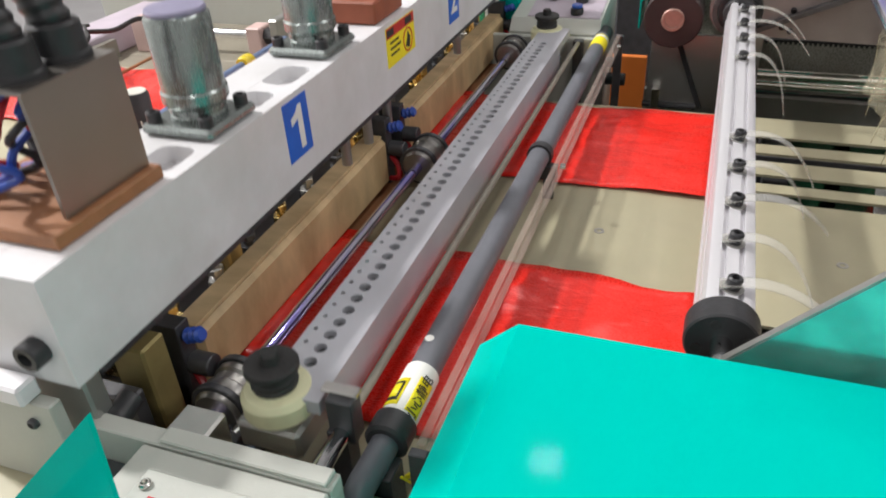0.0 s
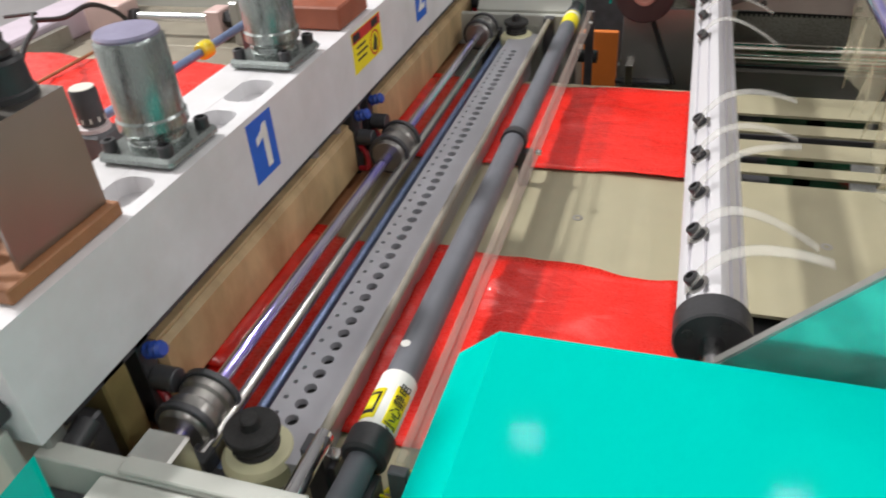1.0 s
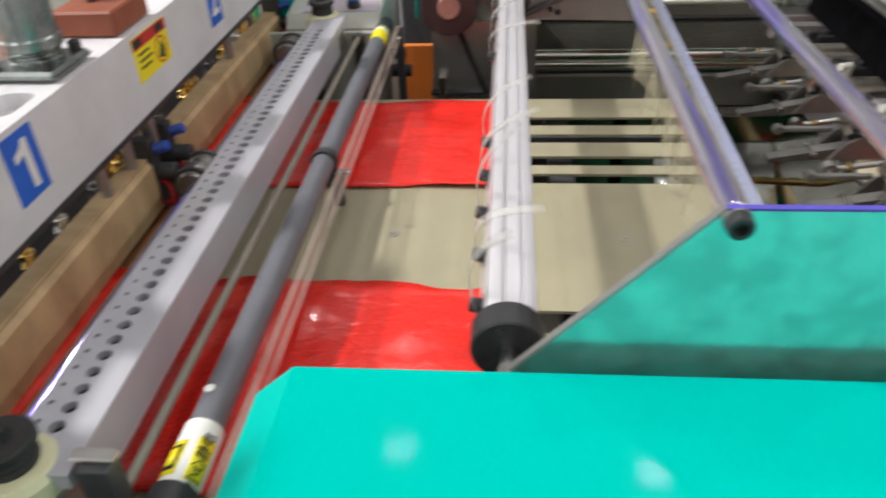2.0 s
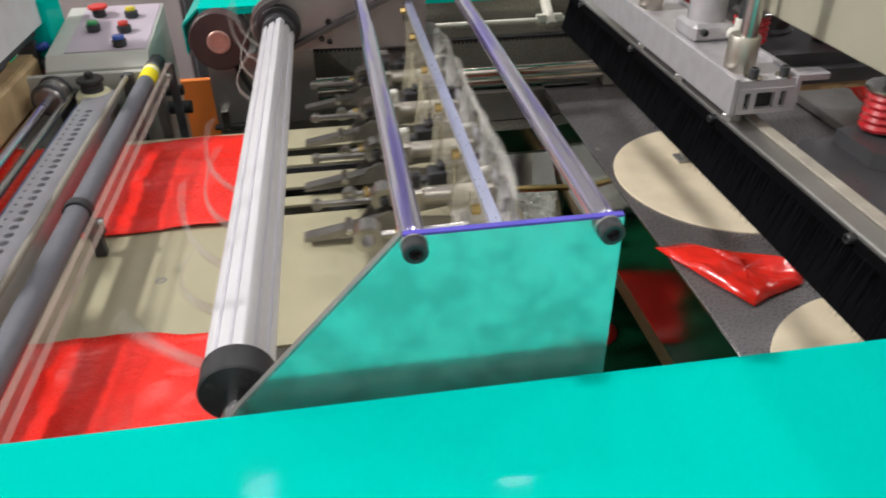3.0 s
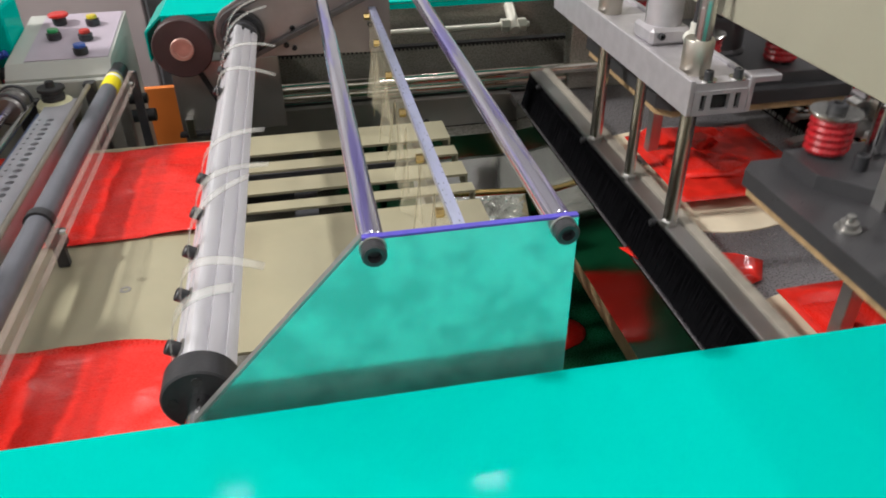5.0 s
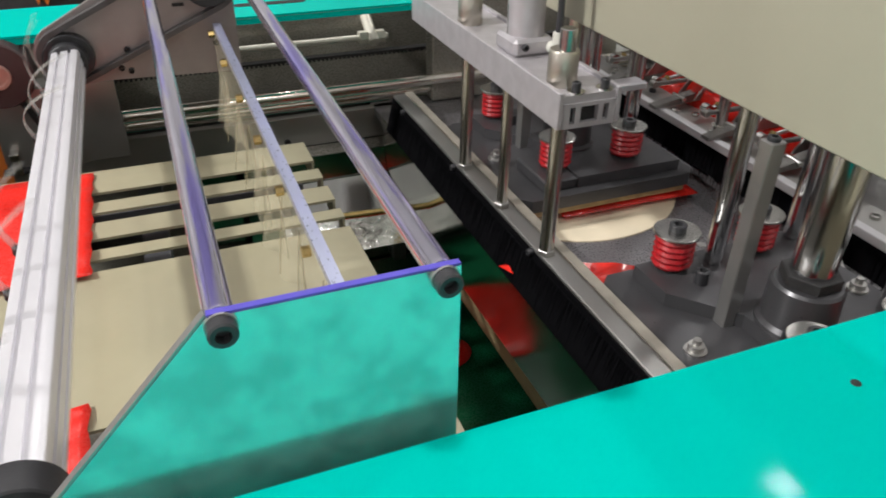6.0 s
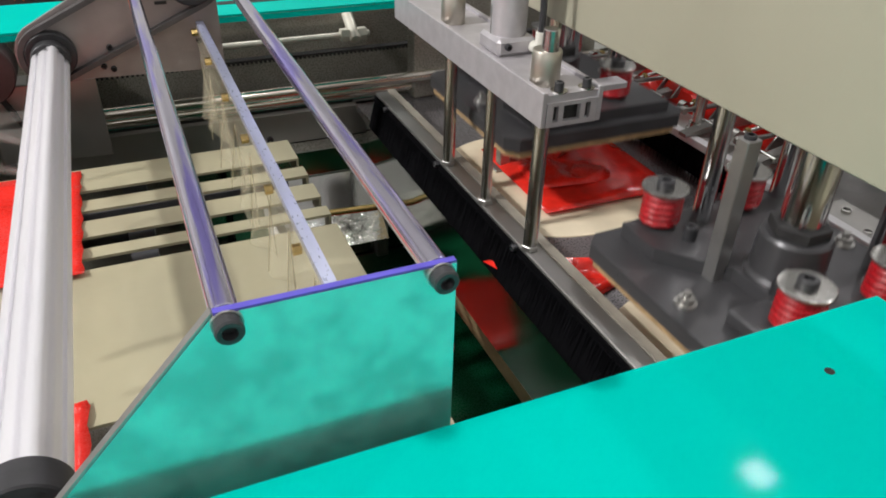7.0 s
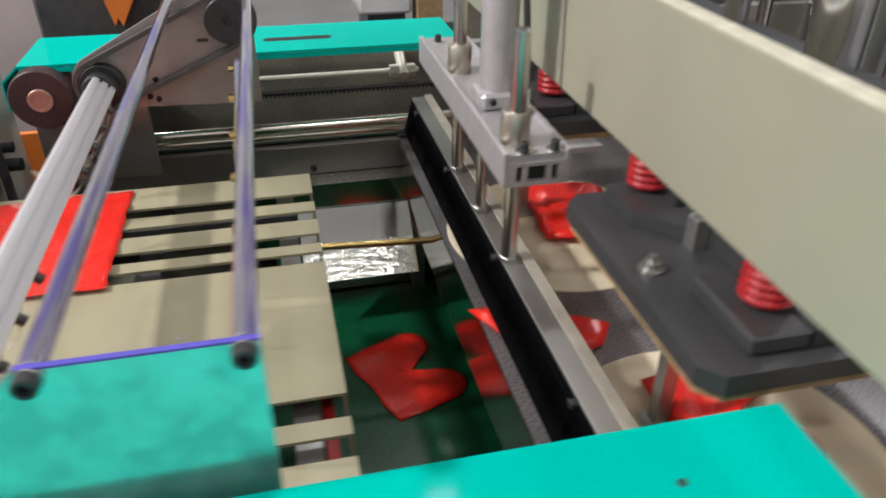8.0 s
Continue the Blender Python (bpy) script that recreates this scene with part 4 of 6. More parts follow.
# ---- sealing station ----
def sealing_beam():
    t = thing("sealing_beam", "white enamelled sealing beam with numbered stickers and cylinders", "machine beam")
    y0, y1 = -0.135, 1.0
    xf, xb, zb, zt = -0.50, -0.585, 0.996, 1.080
    pockets = [(0.003, 0.047), (0.127, 0.167), (0.186, 0.236), (0.325, 0.342), (0.43, 0.47), (0.55, 0.60)]
    s = Shape().box(xb, xf, y0, y1, zb, zt - 0.0142, 0)
    s.box(xf - 0.012, xf, y0, y1, zt - 0.0142, zt, 0).box(xb, xf - 0.046, y0, y1, zt - 0.0142, zt, 0)
    edge = y0
    for a, b in pockets:
        s.box(xf - 0.0462, xf - 0.0118, edge, a, zt - 0.0142, zt - 0.0002, 0)
        edge = b
        # rounded inner corners
        for yy, d in ((a, 1), (b, -1)):
            for xx, e in ((xf - 0.012, -1), (xf - 0.046, 1)):
                s.prism([(xx, yy), (xx + e * 0.010, yy), (xx + e * 0.005, yy + d * 0.002), (xx + e * 0.002, yy + d * 0.005), (xx, yy + d * 0.010)], "z", zt - 0.0142, zt - 0.0002)
    s.box(xf - 0.0462, xf - 0.0118, edge, y1, zt - 0.0142, zt - 0.0002, 0)
    part("beam", s, WHITE, t)
    part("heat_shield", Shape().box(xb + 0.01, xf - 0.015, y0 + 0.03, y1 - 0.02, zb - 0.02, zb - 0.0005, 0.001), DARKSTEEL, t)
    for a in (0.060, 0.258, 0.655, 0.855):
        c = part("air_cylinder", Shape().lathe((-0.540, a + 0.03, zt + 0.022), (-0.540, a + 0.03, 9), [(0, 0.0255), (0.002, 0.027), (0.010, 0.027), (0.012, 0.0255), (0.068, 0.0255), (0.071, 0.0235)], 32), CYL, t, "grey aluminium air cylinder")
        part("flange", Shape().box(-0.575, -0.507, a - 0.004, a + 0.064, zt + 0.001, zt + 0.010, 0.003), CYL, c, "dull steel flange")
        part("neck", Shape().lathe((-0.540, a + 0.03, zt + 0.010), (-0.540, a + 0.03, 9), [(0, 0.0235), (0.003, 0.0235), (0.004, 0.0225), (0.006, 0.0225), (0.007, 0.0235), (0.009, 0.0235), (0.010, 0.0225), (0.013, 0.0225)], 24), CYL, c, "ribbed cylinder neck")
        part("end_cap", Shape().lathe((-0.540, a + 0.03, zt + 0.093), (-0.540, a + 0.03, 9), [(0, 0.0232), (0.002, 0.0238), (0.004, 0.0225)], 32), CAP, c, "lilac grey end cap")
        for dx in (-0.025, 0.025):
            for dy in (-0.025, 0.025):
                part("bolt", Shape().bolt(-0.541 + dx, a + 0.03 + dy, zt + 0.010, 0.006, 0.009), BLACK, c)
    # sticker with a number, and a warning label
    for y, text in ((0.170, "1"), (0.62, "2")):
        st = part("number_sticker", Shape().box(xf, xf + 0.0006, y - 0.0215, y + 0.0215, 1.046 - 0.0285, 1.046 + 0.0285, 0), BLUELABEL, t, "blue sticker with a white number")
        if text == "1":
            glyph = [(0.001, -0.021), (0.0095, -0.021), (0.0095, 0.021), (0.0035, 0.021), (-0.001, 0.0155), (-0.0105, 0.0115), (-0.0105, 0.0045), (0.001, 0.0090)]
            part("numeral", Shape().prism([(y + a, 1.046 + b) for a, b in glyph], "x", xf + 0.0006, xf + 0.0010), WHITELABEL, st, "white number 1")
        else:
            lettering("numeral", text, 0.056, WHITELABEL, st, Matrix.Translation((xf + 0.0008, y, 1.047)) @ pose(0, 0, 0, 90, 0, 90), 0.0008)
    wl = part("warning_label", Shape().box(xf, xf + 0.0006, 0.382, 0.468, 1.028, 1.074, 0), YELLOW, t, "yellow and red warning label")
    part("label_head", Shape().box(xf + 0.0006, xf + 0.0009, 0.383, 0.467, 1.0615, 1.0735, 0), REDLABEL, wl, "red label head")
    for y in (0.390, 0.445):
        part("label_line", Shape().box(xf + 0.0009, xf + 0.0011, y - 0.006, y + 0.014, 1.0635, 1.0715, 0), INK, wl)
    for k in range(3):
        part("label_line", Shape().box(xf + 0.0006, xf + 0.0009, 0.392, 0.418 + 0.005 * (k % 2), 1.054 - 0.007 * k, 1.0565 - 0.007 * k, 0), INK, wl)
    part("label_symbol", Shape().ring((xf + 0.0006, 0.445, 1.045), (xf + 0.0010, 0.445, 1.045), 0.0145, 0.0125, 24), REDLABEL, wl)
    part("label_symbol", Shape().prism([(0.437, 1.038), (0.449, 1.034), (0.453, 1.046), (0.446, 1.055), (0.443, 1.047)], "x", xf + 0.0006, xf + 0.0009), INK, wl)
    # terminal box on its board
    part("board", Shape().box(-0.62, -0.508, -0.105, -0.002, zt + 0.0005, zt + 0.011, 0.001), BOARD, t, "brown fibre board")
    bx = part("terminal_bracket", Shape().box(-0.518, -0.515, -0.086, -0.006, zt + 0.0115, zt + 0.0925, 0).box(-0.570, -0.515, -0.086, -0.006, zt + 0.0925, zt + 0.095, 0).box(-0.570, -0.5675, -0.02, -0.006, zt + 0.0115, zt + 0.0925, 0), BRUSHED, t, "folded brushed stainless terminal bracket")
    rnd = random.Random(4)
    for k in range(9):
        y = -0.080 + 0.009 * k
        pts = [(-0.535 - 0.006 * (k % 3), y, zt + 0.0925)]
        for j in range(4):
            pts.append((-0.548 - 0.006 * j + rnd.uniform(-0.014, 0.012), y + rnd.uniform(-0.022, 0.012), zt + 0.076 - 0.015 * j))
        pts.append((-0.600, y - 0.01, zt + 0.014))
        part("tube", Shape().sweep(pts, 0.0030), (BLUEHOSE, REDHOSE, BLACK)[k % 3], bx, ("blue", "red", "black")[k % 3] + " air tube")
    for x, y in ((-0.5405, -0.064), (-0.5395, -0.026)):
        part("cable_gland", Shape().lathe((x, y, zt + 0.095), (x, y, 9), [(0, 0.0185), (0.004, 0.0185), (0.005, 0.0170), (0.022, 0.0165), (0.024, 0.0145)], 20), BLACK, bx, "black cable gland")
        tube = []
        for k in range(46):
            f = k / 45
            c = Vector((x - 0.05 * f - 0.03 * f * f, y - 0.012 * f + 0.01 * f * f, zt + 0.117 + 0.18 * f))
            tube.append((c, 0.0135 if k % 2 else 0.0118))
        s = Shape()
        rings = [[s.bm.verts.new(c + Vector((r * math.cos(2 * math.pi * k / 14), r * math.sin(2 * math.pi * k / 14), 0.25 * r * math.cos(2 * math.pi * k / 14)))) for k in range(14)] for c, r in tube]
        for u, v in zip(rings, rings[1:]):
            for k in range(14):
                s.bm.faces.new((u[k], u[(k + 1) % 14], v[(k + 1) % 14], v[k]))
        s.bm.faces.new(rings[0])
        s.bm.faces.new(rings[-1])
        part("conduit", s, BLACK, bx, "black ribbed conduit")
    ib = part("insulator_block", Shape().box(-0.572, -0.507, 0.375, 0.455, zt + 0.0008, zt + 0.026, 0.002), RUSTRED, t, "red-brown insulator block")
    part("screw_post", Shape().rod((-0.545, 0.415, zt + 0.026), (-0.545, 0.415, zt + 0.052), 0.006), DARKSTEEL, ib, "dark screw post")
    # black hanging screws and brackets below
    for y in (-0.11, 0.30, 0.36, 0.42, 0.70):
        part("hanger", Shape().rod((-0.525, y, 0.935), (-0.525, y, 0.976), 0.006), GREYSTEEL, t)
    part("side_bracket", Shape().box(-0.575, -0.505, -0.128, -0.112, 0.91, 0.9955, 0.002), GREYSTEEL, t)
    part("cap_screw", Shape().bolt(-0.52, -0.135, 1.025, 0.010, 0.012, "y", -1), BLACK, t, "black cap screw")
    return settle(t)


seal = sealing_beam()


def sealing_bar(y0, y1):
    t = thing("sealing_bar", "tan cloth-wrapped sealing bar below the white beam", "sealing bar", "sealing bars")
    part("wrapped_bar", Shape().box(-0.545, -0.513, y0, y1, 0.872, 0.934, 0.005), TEFLON, t)
    part("clamp_strip", Shape().box(-0.540, -0.518, y0 + 0.004, y1 - 0.004, 0.9343, 0.938, 0.0005), TEFLON, t, "tan folded cloth edge")
    for y in (y0 - 0.012, y1 + 0.012):
        e = part("end_bracket", Shape().box(-0.545, -0.515, y - 0.008, y + 0.008, 0.8677, 0.955), DARKSTEEL, t)
        part("spring_fitting", Shape().lathe((-0.514, y, 0.942), (-0.495, y, 0.948), [(0, 0.005), (0.003, 0.007), (0.006, 0.005), (0.009, 0.007), (0.012, 0.005), (0.015, 0.007), (0.018, 0.005)], 14), BLUEHOSE, e, "blue ribbed fitting")
        part("pivot", Shape().rod((-0.514, y, 0.915), (-0.494, y, 0.915), 0.010, 14), DARKSTEEL, e)
        part("tube", Shape().sweep([(-0.515, y, 0.905), (-0.502, y - 0.008, 0.895), (-0.500, y - 0.014, 0.882), (-0.515, y - 0.006, 0.875)], 0.0035), REDHOSE, e, "red air tube")
    return settle(t)


sealing_bar(-0.010, 0.385)
sealing_bar(0.455, 0.93)


def under_frame():
    t = thing("sealing_station", "dark brass-coloured blocks and brackets under the sealing beam", "machine")
    part("rail", Shape().box(-0.60, -0.555, -0.085, 1.0, 0.8655, 0.905, 0.002), DARKSTEEL, t)
    for y in (-0.03, 0.42, 0.95):
        part("block", Shape().box(-0.61, -0.56, y - 0.02, y + 0.02, 0.9055, 0.955, 0.002), BRASS, t, "dull brass block")
    part("post", Shape().box(-0.60, -0.52, -0.088, -0.072, 0.866, 0.93, 0.002), DARKSTEEL, t)
    part("back_plate", Shape().box(-0.604, -0.6002, -0.085, 1.0, 0.8655, 0.944, 0.001), DARKSTEEL, t, "blackened back plate")
    rnd = random.Random(31)
    for k in range(15):
        y = 0.02 + 0.062 * k
        x = -0.562 + rnd.uniform(-0.004, 0.010)
        m = (BRASS, GREYSTEEL, DARKSTEEL)[k % 3]
        st = part("adjusting_stud", Shape().rod((x, y, 0.9052), (x, y, 0.936 + rnd.uniform(0, 0.008)), 0.0045, 12).rod((x, y, 0.910), (x, y, 0.919), 0.0095, 6).rod((x, y, 0.925), (x, y, 0.932), 0.0085, 6), m, t, ("brass stud with nuts", "steel stud with nuts", "blackened stud with nuts")[k % 3])
        if k % 4 == 1:
            part("clamp", Shape().box(x - 0.012, x + 0.010, y + 0.012, y + 0.034, 0.9052, 0.950, 0.002), mat("aged_brass_block", (0.36, 0.25, 0.09), 0.45, metal=0.5, vary=0.2, scale=30) if k == 1 else BRASS, st, "aged brass clamp")
    part("end_block", Shape().box(-0.548, -0.515, -0.068, -0.042, 0.8680, 0.962, 0.002), mat("dull_olive_brass", (0.34, 0.27, 0.11), 0.45, metal=0.4, vary=0.2, scale=30), t, "dull olive brass end block")
    part("sole", Shape().box(-0.552, -0.505, -0.085, 1.0, 0.8655, 0.8675, 0), BOARD, t, "brown lower sealing strip")
    return settle(t)


under_frame()


# ---- upstream of the sealing station ----
def upstream():
    rod_thing("guide_rod", "blue rod with a yellow end knob", "rod", -0.860, 0.93, 0.30, 0.74, 0.0065, BLUESTEEL, ((0.60, 0.625),), BTN_YEL, 0.014)
    rod_thing("guide_rod", "pale blue rod behind the sealing beam", "rod", -0.742, 0.95, 0.25, 0.62, 0.0055, BLUESTEEL)
    t = thing("film_stick", "thin brown rod lying across the red film", "rod")
    part("stick", Shape().rod((-1.163, 0.47, 0.8775), (-1.167, 0.78, 0.8775), 0.003, 10), BOARD, t)
    part("hook", Shape().sweep([(-1.163, 0.475, 0.8775), (-1.163, 0.462, 0.876), (-1.163, 0.455, 0.870)], 0.0028), BOARD, t)
    settle(t)
    t = thing("air_regulator", "black ribbed regulator knob with white top and marks", "air regulator")
    part("block", Shape().box(-0.692, -0.658, 0.148, 0.182, 0.8655, 1.024, 0.003), DARKSTEEL, t)
    part("collar", Shape().lathe((-0.675, 0.165, 1.024), (-0.675, 0.165, 9), [(0, 0.0150), (0.004, 0.0150), (0.005, 0.0130)], 20), MAUVE, t, "mauve grey collar")
    kn = part("knob", Shape().lathe((-0.675, 0.165, 1.030), (-0.675, 0.165, 9), [(0, 0.0115), (0.004, 0.0125), (0.032, 0.0128), (0.035, 0.0115)], 24), BLACK, t)
    part("knob_top", Shape().lathe((-0.675, 0.165, 1.0648), (-0.675, 0.165, 9), [(0, 0.0112), (0.0010, 0.0108)], 24), WHITEPL, kn, "pale grey knob top")
    for k in range(10):
        a = 2 * math.pi * k / 10
        part("tick", Shape().box(-0.0007, 0.0007, 0.0118, 0.0129, 1.0335, 1.0385, 0), WHITEPL, kn).matrix_basis = pose(-0.675, 0.165, 0, 0, 0, math.degrees(a))
    settle(t)
    # beyond the table's far edge
    t = thing("side_shelf", "dusty tan sheet shelf behind the film table", "shelf")
    part("sheet", Shape().box(-1.9, -0.62, 0.76, 1.085, 0.730, 0.740, 0.001), DUSTY, t)
    part("skirt", Shape().box(-1.9, -0.62, 1.112, 1.40, 0.730, 0.740, 0.001), DUSTY, t)
    part("joint", Shape().box(-1.9, -0.62, 1.085, 1.112, 0.6205, 0.7395, 0.001), DUSTY, t)
    settle(t)
    t = thing("slide_rail", "chrome slide rail between two pink bearing blocks", "slide rail")
    part("rod", Shape().rod((-1.46, 1.165, 0.790), (-1.20, 1.170, 0.790), 0.011, 20), CHROME, t)
    part("bearing_block", Shape().box(-1.56, -1.45, 1.13, 1.20, 0.7402, 0.825, 0.003), PINKBLOCK, t, "pink bearing block")
    part("bearing_block", Shape().box(-1.225, -1.185, 1.14, 1.195, 0.7402, 0.815, 0.003), PINKBLOCK, t, "pink bearing block")
    part("nut", Shape().rod((-1.448, 1.165, 0.790), (-1.430, 1.165, 0.790), 0.018, 6), BLACK, t)
    part("nut", Shape().rod((-1.184, 1.17, 0.790), (-1.150, 1.17, 0.790), 0.021, 6), BLACK, t)
    part("end_block", Shape().box(-1.149, -1.125, 1.13, 1.20, 0.7402, 0.84, 0.003), GREYSTEEL, t)
    settle(t)
    t = thing("back_guard", "pale grey green sheet guard behind the slide rail", "machine guard")
    part("sheet", Shape().box(-1.9, -0.64, 1.402, 1.408, 0.0205, 1.02, 0.001), GREYPAINT, t)
    part("foot", Shape().box(-1.9, -0.64, 1.402, 1.46, 0.0, 0.02, 0.001), GREYPAINT, t)
    settle(t)
    t = thing("cross_beam", "lilac grey enamelled beam lying across the unwinding section", "machine beam")
    part("beam", Shape().box(-1.72, -1.60, 0.78, 1.38, 0.7402, 0.80, 0.004), LILAC, t)
    settle(t)
    t = thing("power_cable", "loose black cable over the film table", "cable")
    part("cable", Shape().sweep([(-1.00, 0.35, 0.872), (-1.10, 0.47, 0.90), (-1.116, 0.515, 0.95), (-1.174, 0.61, 0.955), (-1.203, 0.64, 0.955), (-1.174, 0.675, 0.95), (-1.17, 0.75, 0.95), (-1.2, 0.86, 0.88), (-1.25, 0.95, 0.744)], 0.0045), RUBBER, t)
    part("tie", Shape().sweep([(-1.203, 0.64, 0.955), (-1.235, 0.67, 0.955), (-1.25, 0.69, 0.95), (-1.31, 0.68, 0.945)], 0.003), RUBBER, t, "black cable tie end")
    settle(t)


upstream()


# ---- control box ----
def control_box():
    t = thing("control_box", "pale grey control box with an emergency stop and coloured buttons", "control box")
    part("housing", Shape().prism([(0.872, 0.4005), (0.872, 0.925), (0.892, 0.944), (1.075, 0.970), (1.075, 0.4005)], "x", -0.487, -0.330), GREYPAINT, t)
    part("button_panel", Shape().prism([(0.896, 0.9450), (1.072, 0.9700), (1.072, 0.9711), (0.896, 0.9461)], "x", -0.460, -0.334), LILAC, t, "lilac grey button panel")
    part("front_plate", Shape().box(-0.60, -0.330, 0.860, 0.8695, 0.80, 0.922, 0.002), GREYPAINT, t)

    def button(x, y, material, r, h, label):
        z = 0.9456 + (y - 0.892) * 0.142
        b = part("button", Shape().lathe((x, y, z), (x, y, 9), [(0, 0.0105), (0.002, 0.0112), (h, 0.0112), (h + 0.001, 0.0095)], 22), BLACK, t, label)
        part("cap", Shape().lathe((x, y, z + h + 0.001), (x, y, 9), [(0, r * 0.9), (0.001, r), (0.0045, r), (0.006, r * 0.88)], 22), material, b)

    button(-0.430, 1.030, BTN_RED, 0.0165, 0.012, "red mushroom emergency stop on a black base")
    button(-0.375, 1.020, BTN_YEL, 0.0085, 0.010, "yellow push button in a black ring")
    button(-0.428, 0.972, BTN_GRN, 0.0088, 0.010, "green push button in a black ring")
    button(-0.377, 0.962, INKRED, 0.0085, 0.010, "dark red push button in a black ring")
    button(-0.376, 0.910, BTN_BLU, 0.0095, 0.010, "blue push button in a black ring")
    part("side_knob", Shape().rod((-0.330, 0.93, 0.86), (-0.297, 0.93, 0.86), 0.009), BLACK, t, "black knob on the side")
    part("side_knob", Shape().rod((-0.330, 0.915, 0.835), (-0.286, 0.915, 0.835), 0.011), BLACK, t, "black knob on the side")
    return settle(t)


control_box()


def teal_post():
    t = thing("corner_post", "teal enamelled corner post beside the control box", "post")
    part("post", Shape().box(-0.530, -0.490, 0.955, 1.035, 0.4005, 1.015, 0.003), TEAL, t)
    part("cap_screw", Shape().bolt(-0.51, 0.995, 1.015, 0.005, 0.004), BLACK, t)
    return settle(t)


teal_post()


def orange_panel():
    t = thing("orange_panel", "orange enamelled panel standing at the far side of the machine", "panel")
    part("panel", Shape().box(-0.385, -0.268, 1.130, 1.142, 0.02, 0.806, 0.002), ORANGE, t)
    part("foot", Shape().box(-0.385, -0.268, 1.115, 1.165, 0.0, 0.0198, 0.002), DARKSTEEL, t)
    return settle(t)


orange_panel()


# ---- delivery belt and die bed ----
def delivery_belt():
    t = thing("delivery_belt", "dark green delivery belt deep in the machine", "conveyor belt")
    part("belt", Shape().box(0.02, 0.56, -0.08, 0.915, 0.494, 0.500, 0.001), BELT, t)
    part("bed", Shape().box(0.02, 0.56, -0.08, 0.915, 0.4005, 0.4935, 0.001), OLIVE, t)
    return settle(t)


delivery_belt()


def well_lining():
    t = thing("well_lining", "polished stainless sheets lining the delivery well", "sheet lining")
    part("side_sheet", Shape().prism([(0.3555, 0.7995), (0.3535, 0.7995), (0.3650, 0.663), (0.3670, 0.663)], "y", -0.08, 0.918), STAINLESS, t)
    part("edge_strip", Shape().prism([(0.3650, 0.6625), (0.3845, 0.602), (0.3890, 0.602), (0.3690, 0.6625)], "y", -0.08, 0.918), TAN, t, "tan painted lower strip")
    foil = mat("rippled_stainless", (0.70, 0.72, 0.66), 0.14, metal=1.0, vary=0.2, scale=60, bump=0.0, crease=0.6, crease_scale=55, stretch=(0.5, 1.3, 1.3))
    part("end_sheet", Shape().box(0.10, 0.56, 0.921, 0.925, 0.4005, 0.742, 0), STAINLESS, t)
    part("smooth_sheet", Shape().prism([(0.8660, 0.6455), (0.8690, 0.6425), (0.919, 0.690), (0.916, 0.693)], "x", 0.150, 0.3605), STAINLESS, t, "smooth shiny sheet")
    part("rippled_sheet", Shape().prism([(0.812, 0.597), (0.815, 0.594), (0.8688, 0.6423), (0.8658, 0.6453)], "x", 0.150, 0.3605), foil, t, "rippled shiny sheet")
    part("top_flange", Shape().box(0.10, 0.56, 0.9255, 0.969, 0.737, 0.741, 0), OLIVE, t)
    part("edge_bracket", Shape().box(0.366, 0.39, 0.90, 0.92, 0.4005, 0.72), GREYSTEEL, t)
    part("cross_rod", Shape().rod((0.14, 0.69, 0.749), (0.3605, 0.69, 0.737), 0.0055), BRASS, t, "brassy cross rod")
    return settle(t)


well_lining()


def die_bed():
    t = thing("die_bed", "stainless die bed with two round beige felt pads", "die bed")
    part("bed_plate", Shape().box(0.3558, 0.78, -0.085, 0.995, 0.785, 0.800, 0.0012), BEDPLATE, t)
    part("under_beam", Shape().box(0.392, 0.76, -0.085, 0.995, 0.72, 0.7845, 0.001), OLIVE, t)
    for cy in (0.578, 0.110):
        part("felt_pad", Shape().lathe((0.531, cy, 0.8), (0.531, cy, 9), [(0, 0.1678), (0.0016, 0.168), (0.0024, 0.167)], 64), FELT, t, "round beige felt pad")
    for x, y in ((0.40, 0.405), (0.372, 0.70), (0.45, 0.345), (0.62, 0.36)):
        part("screw", Shape().lathe((x, y, 0.8), (x, y, 9), [(0, 0.006), (0.001, 0.0055), (0.001, 0.002)], 14), GREYSTEEL, t)
    for x in (0.62, 0.74):
        part("leg", Shape().box(x - 0.02, x + 0.02, 0.0, 0.04, 0.4005, 0.72), OLIVE, t)
        part("leg", Shape().box(x - 0.02, x + 0.02, 0.85, 0.89, 0.4005, 0.72), OLIVE, t)
    return settle(t)


die_bed()


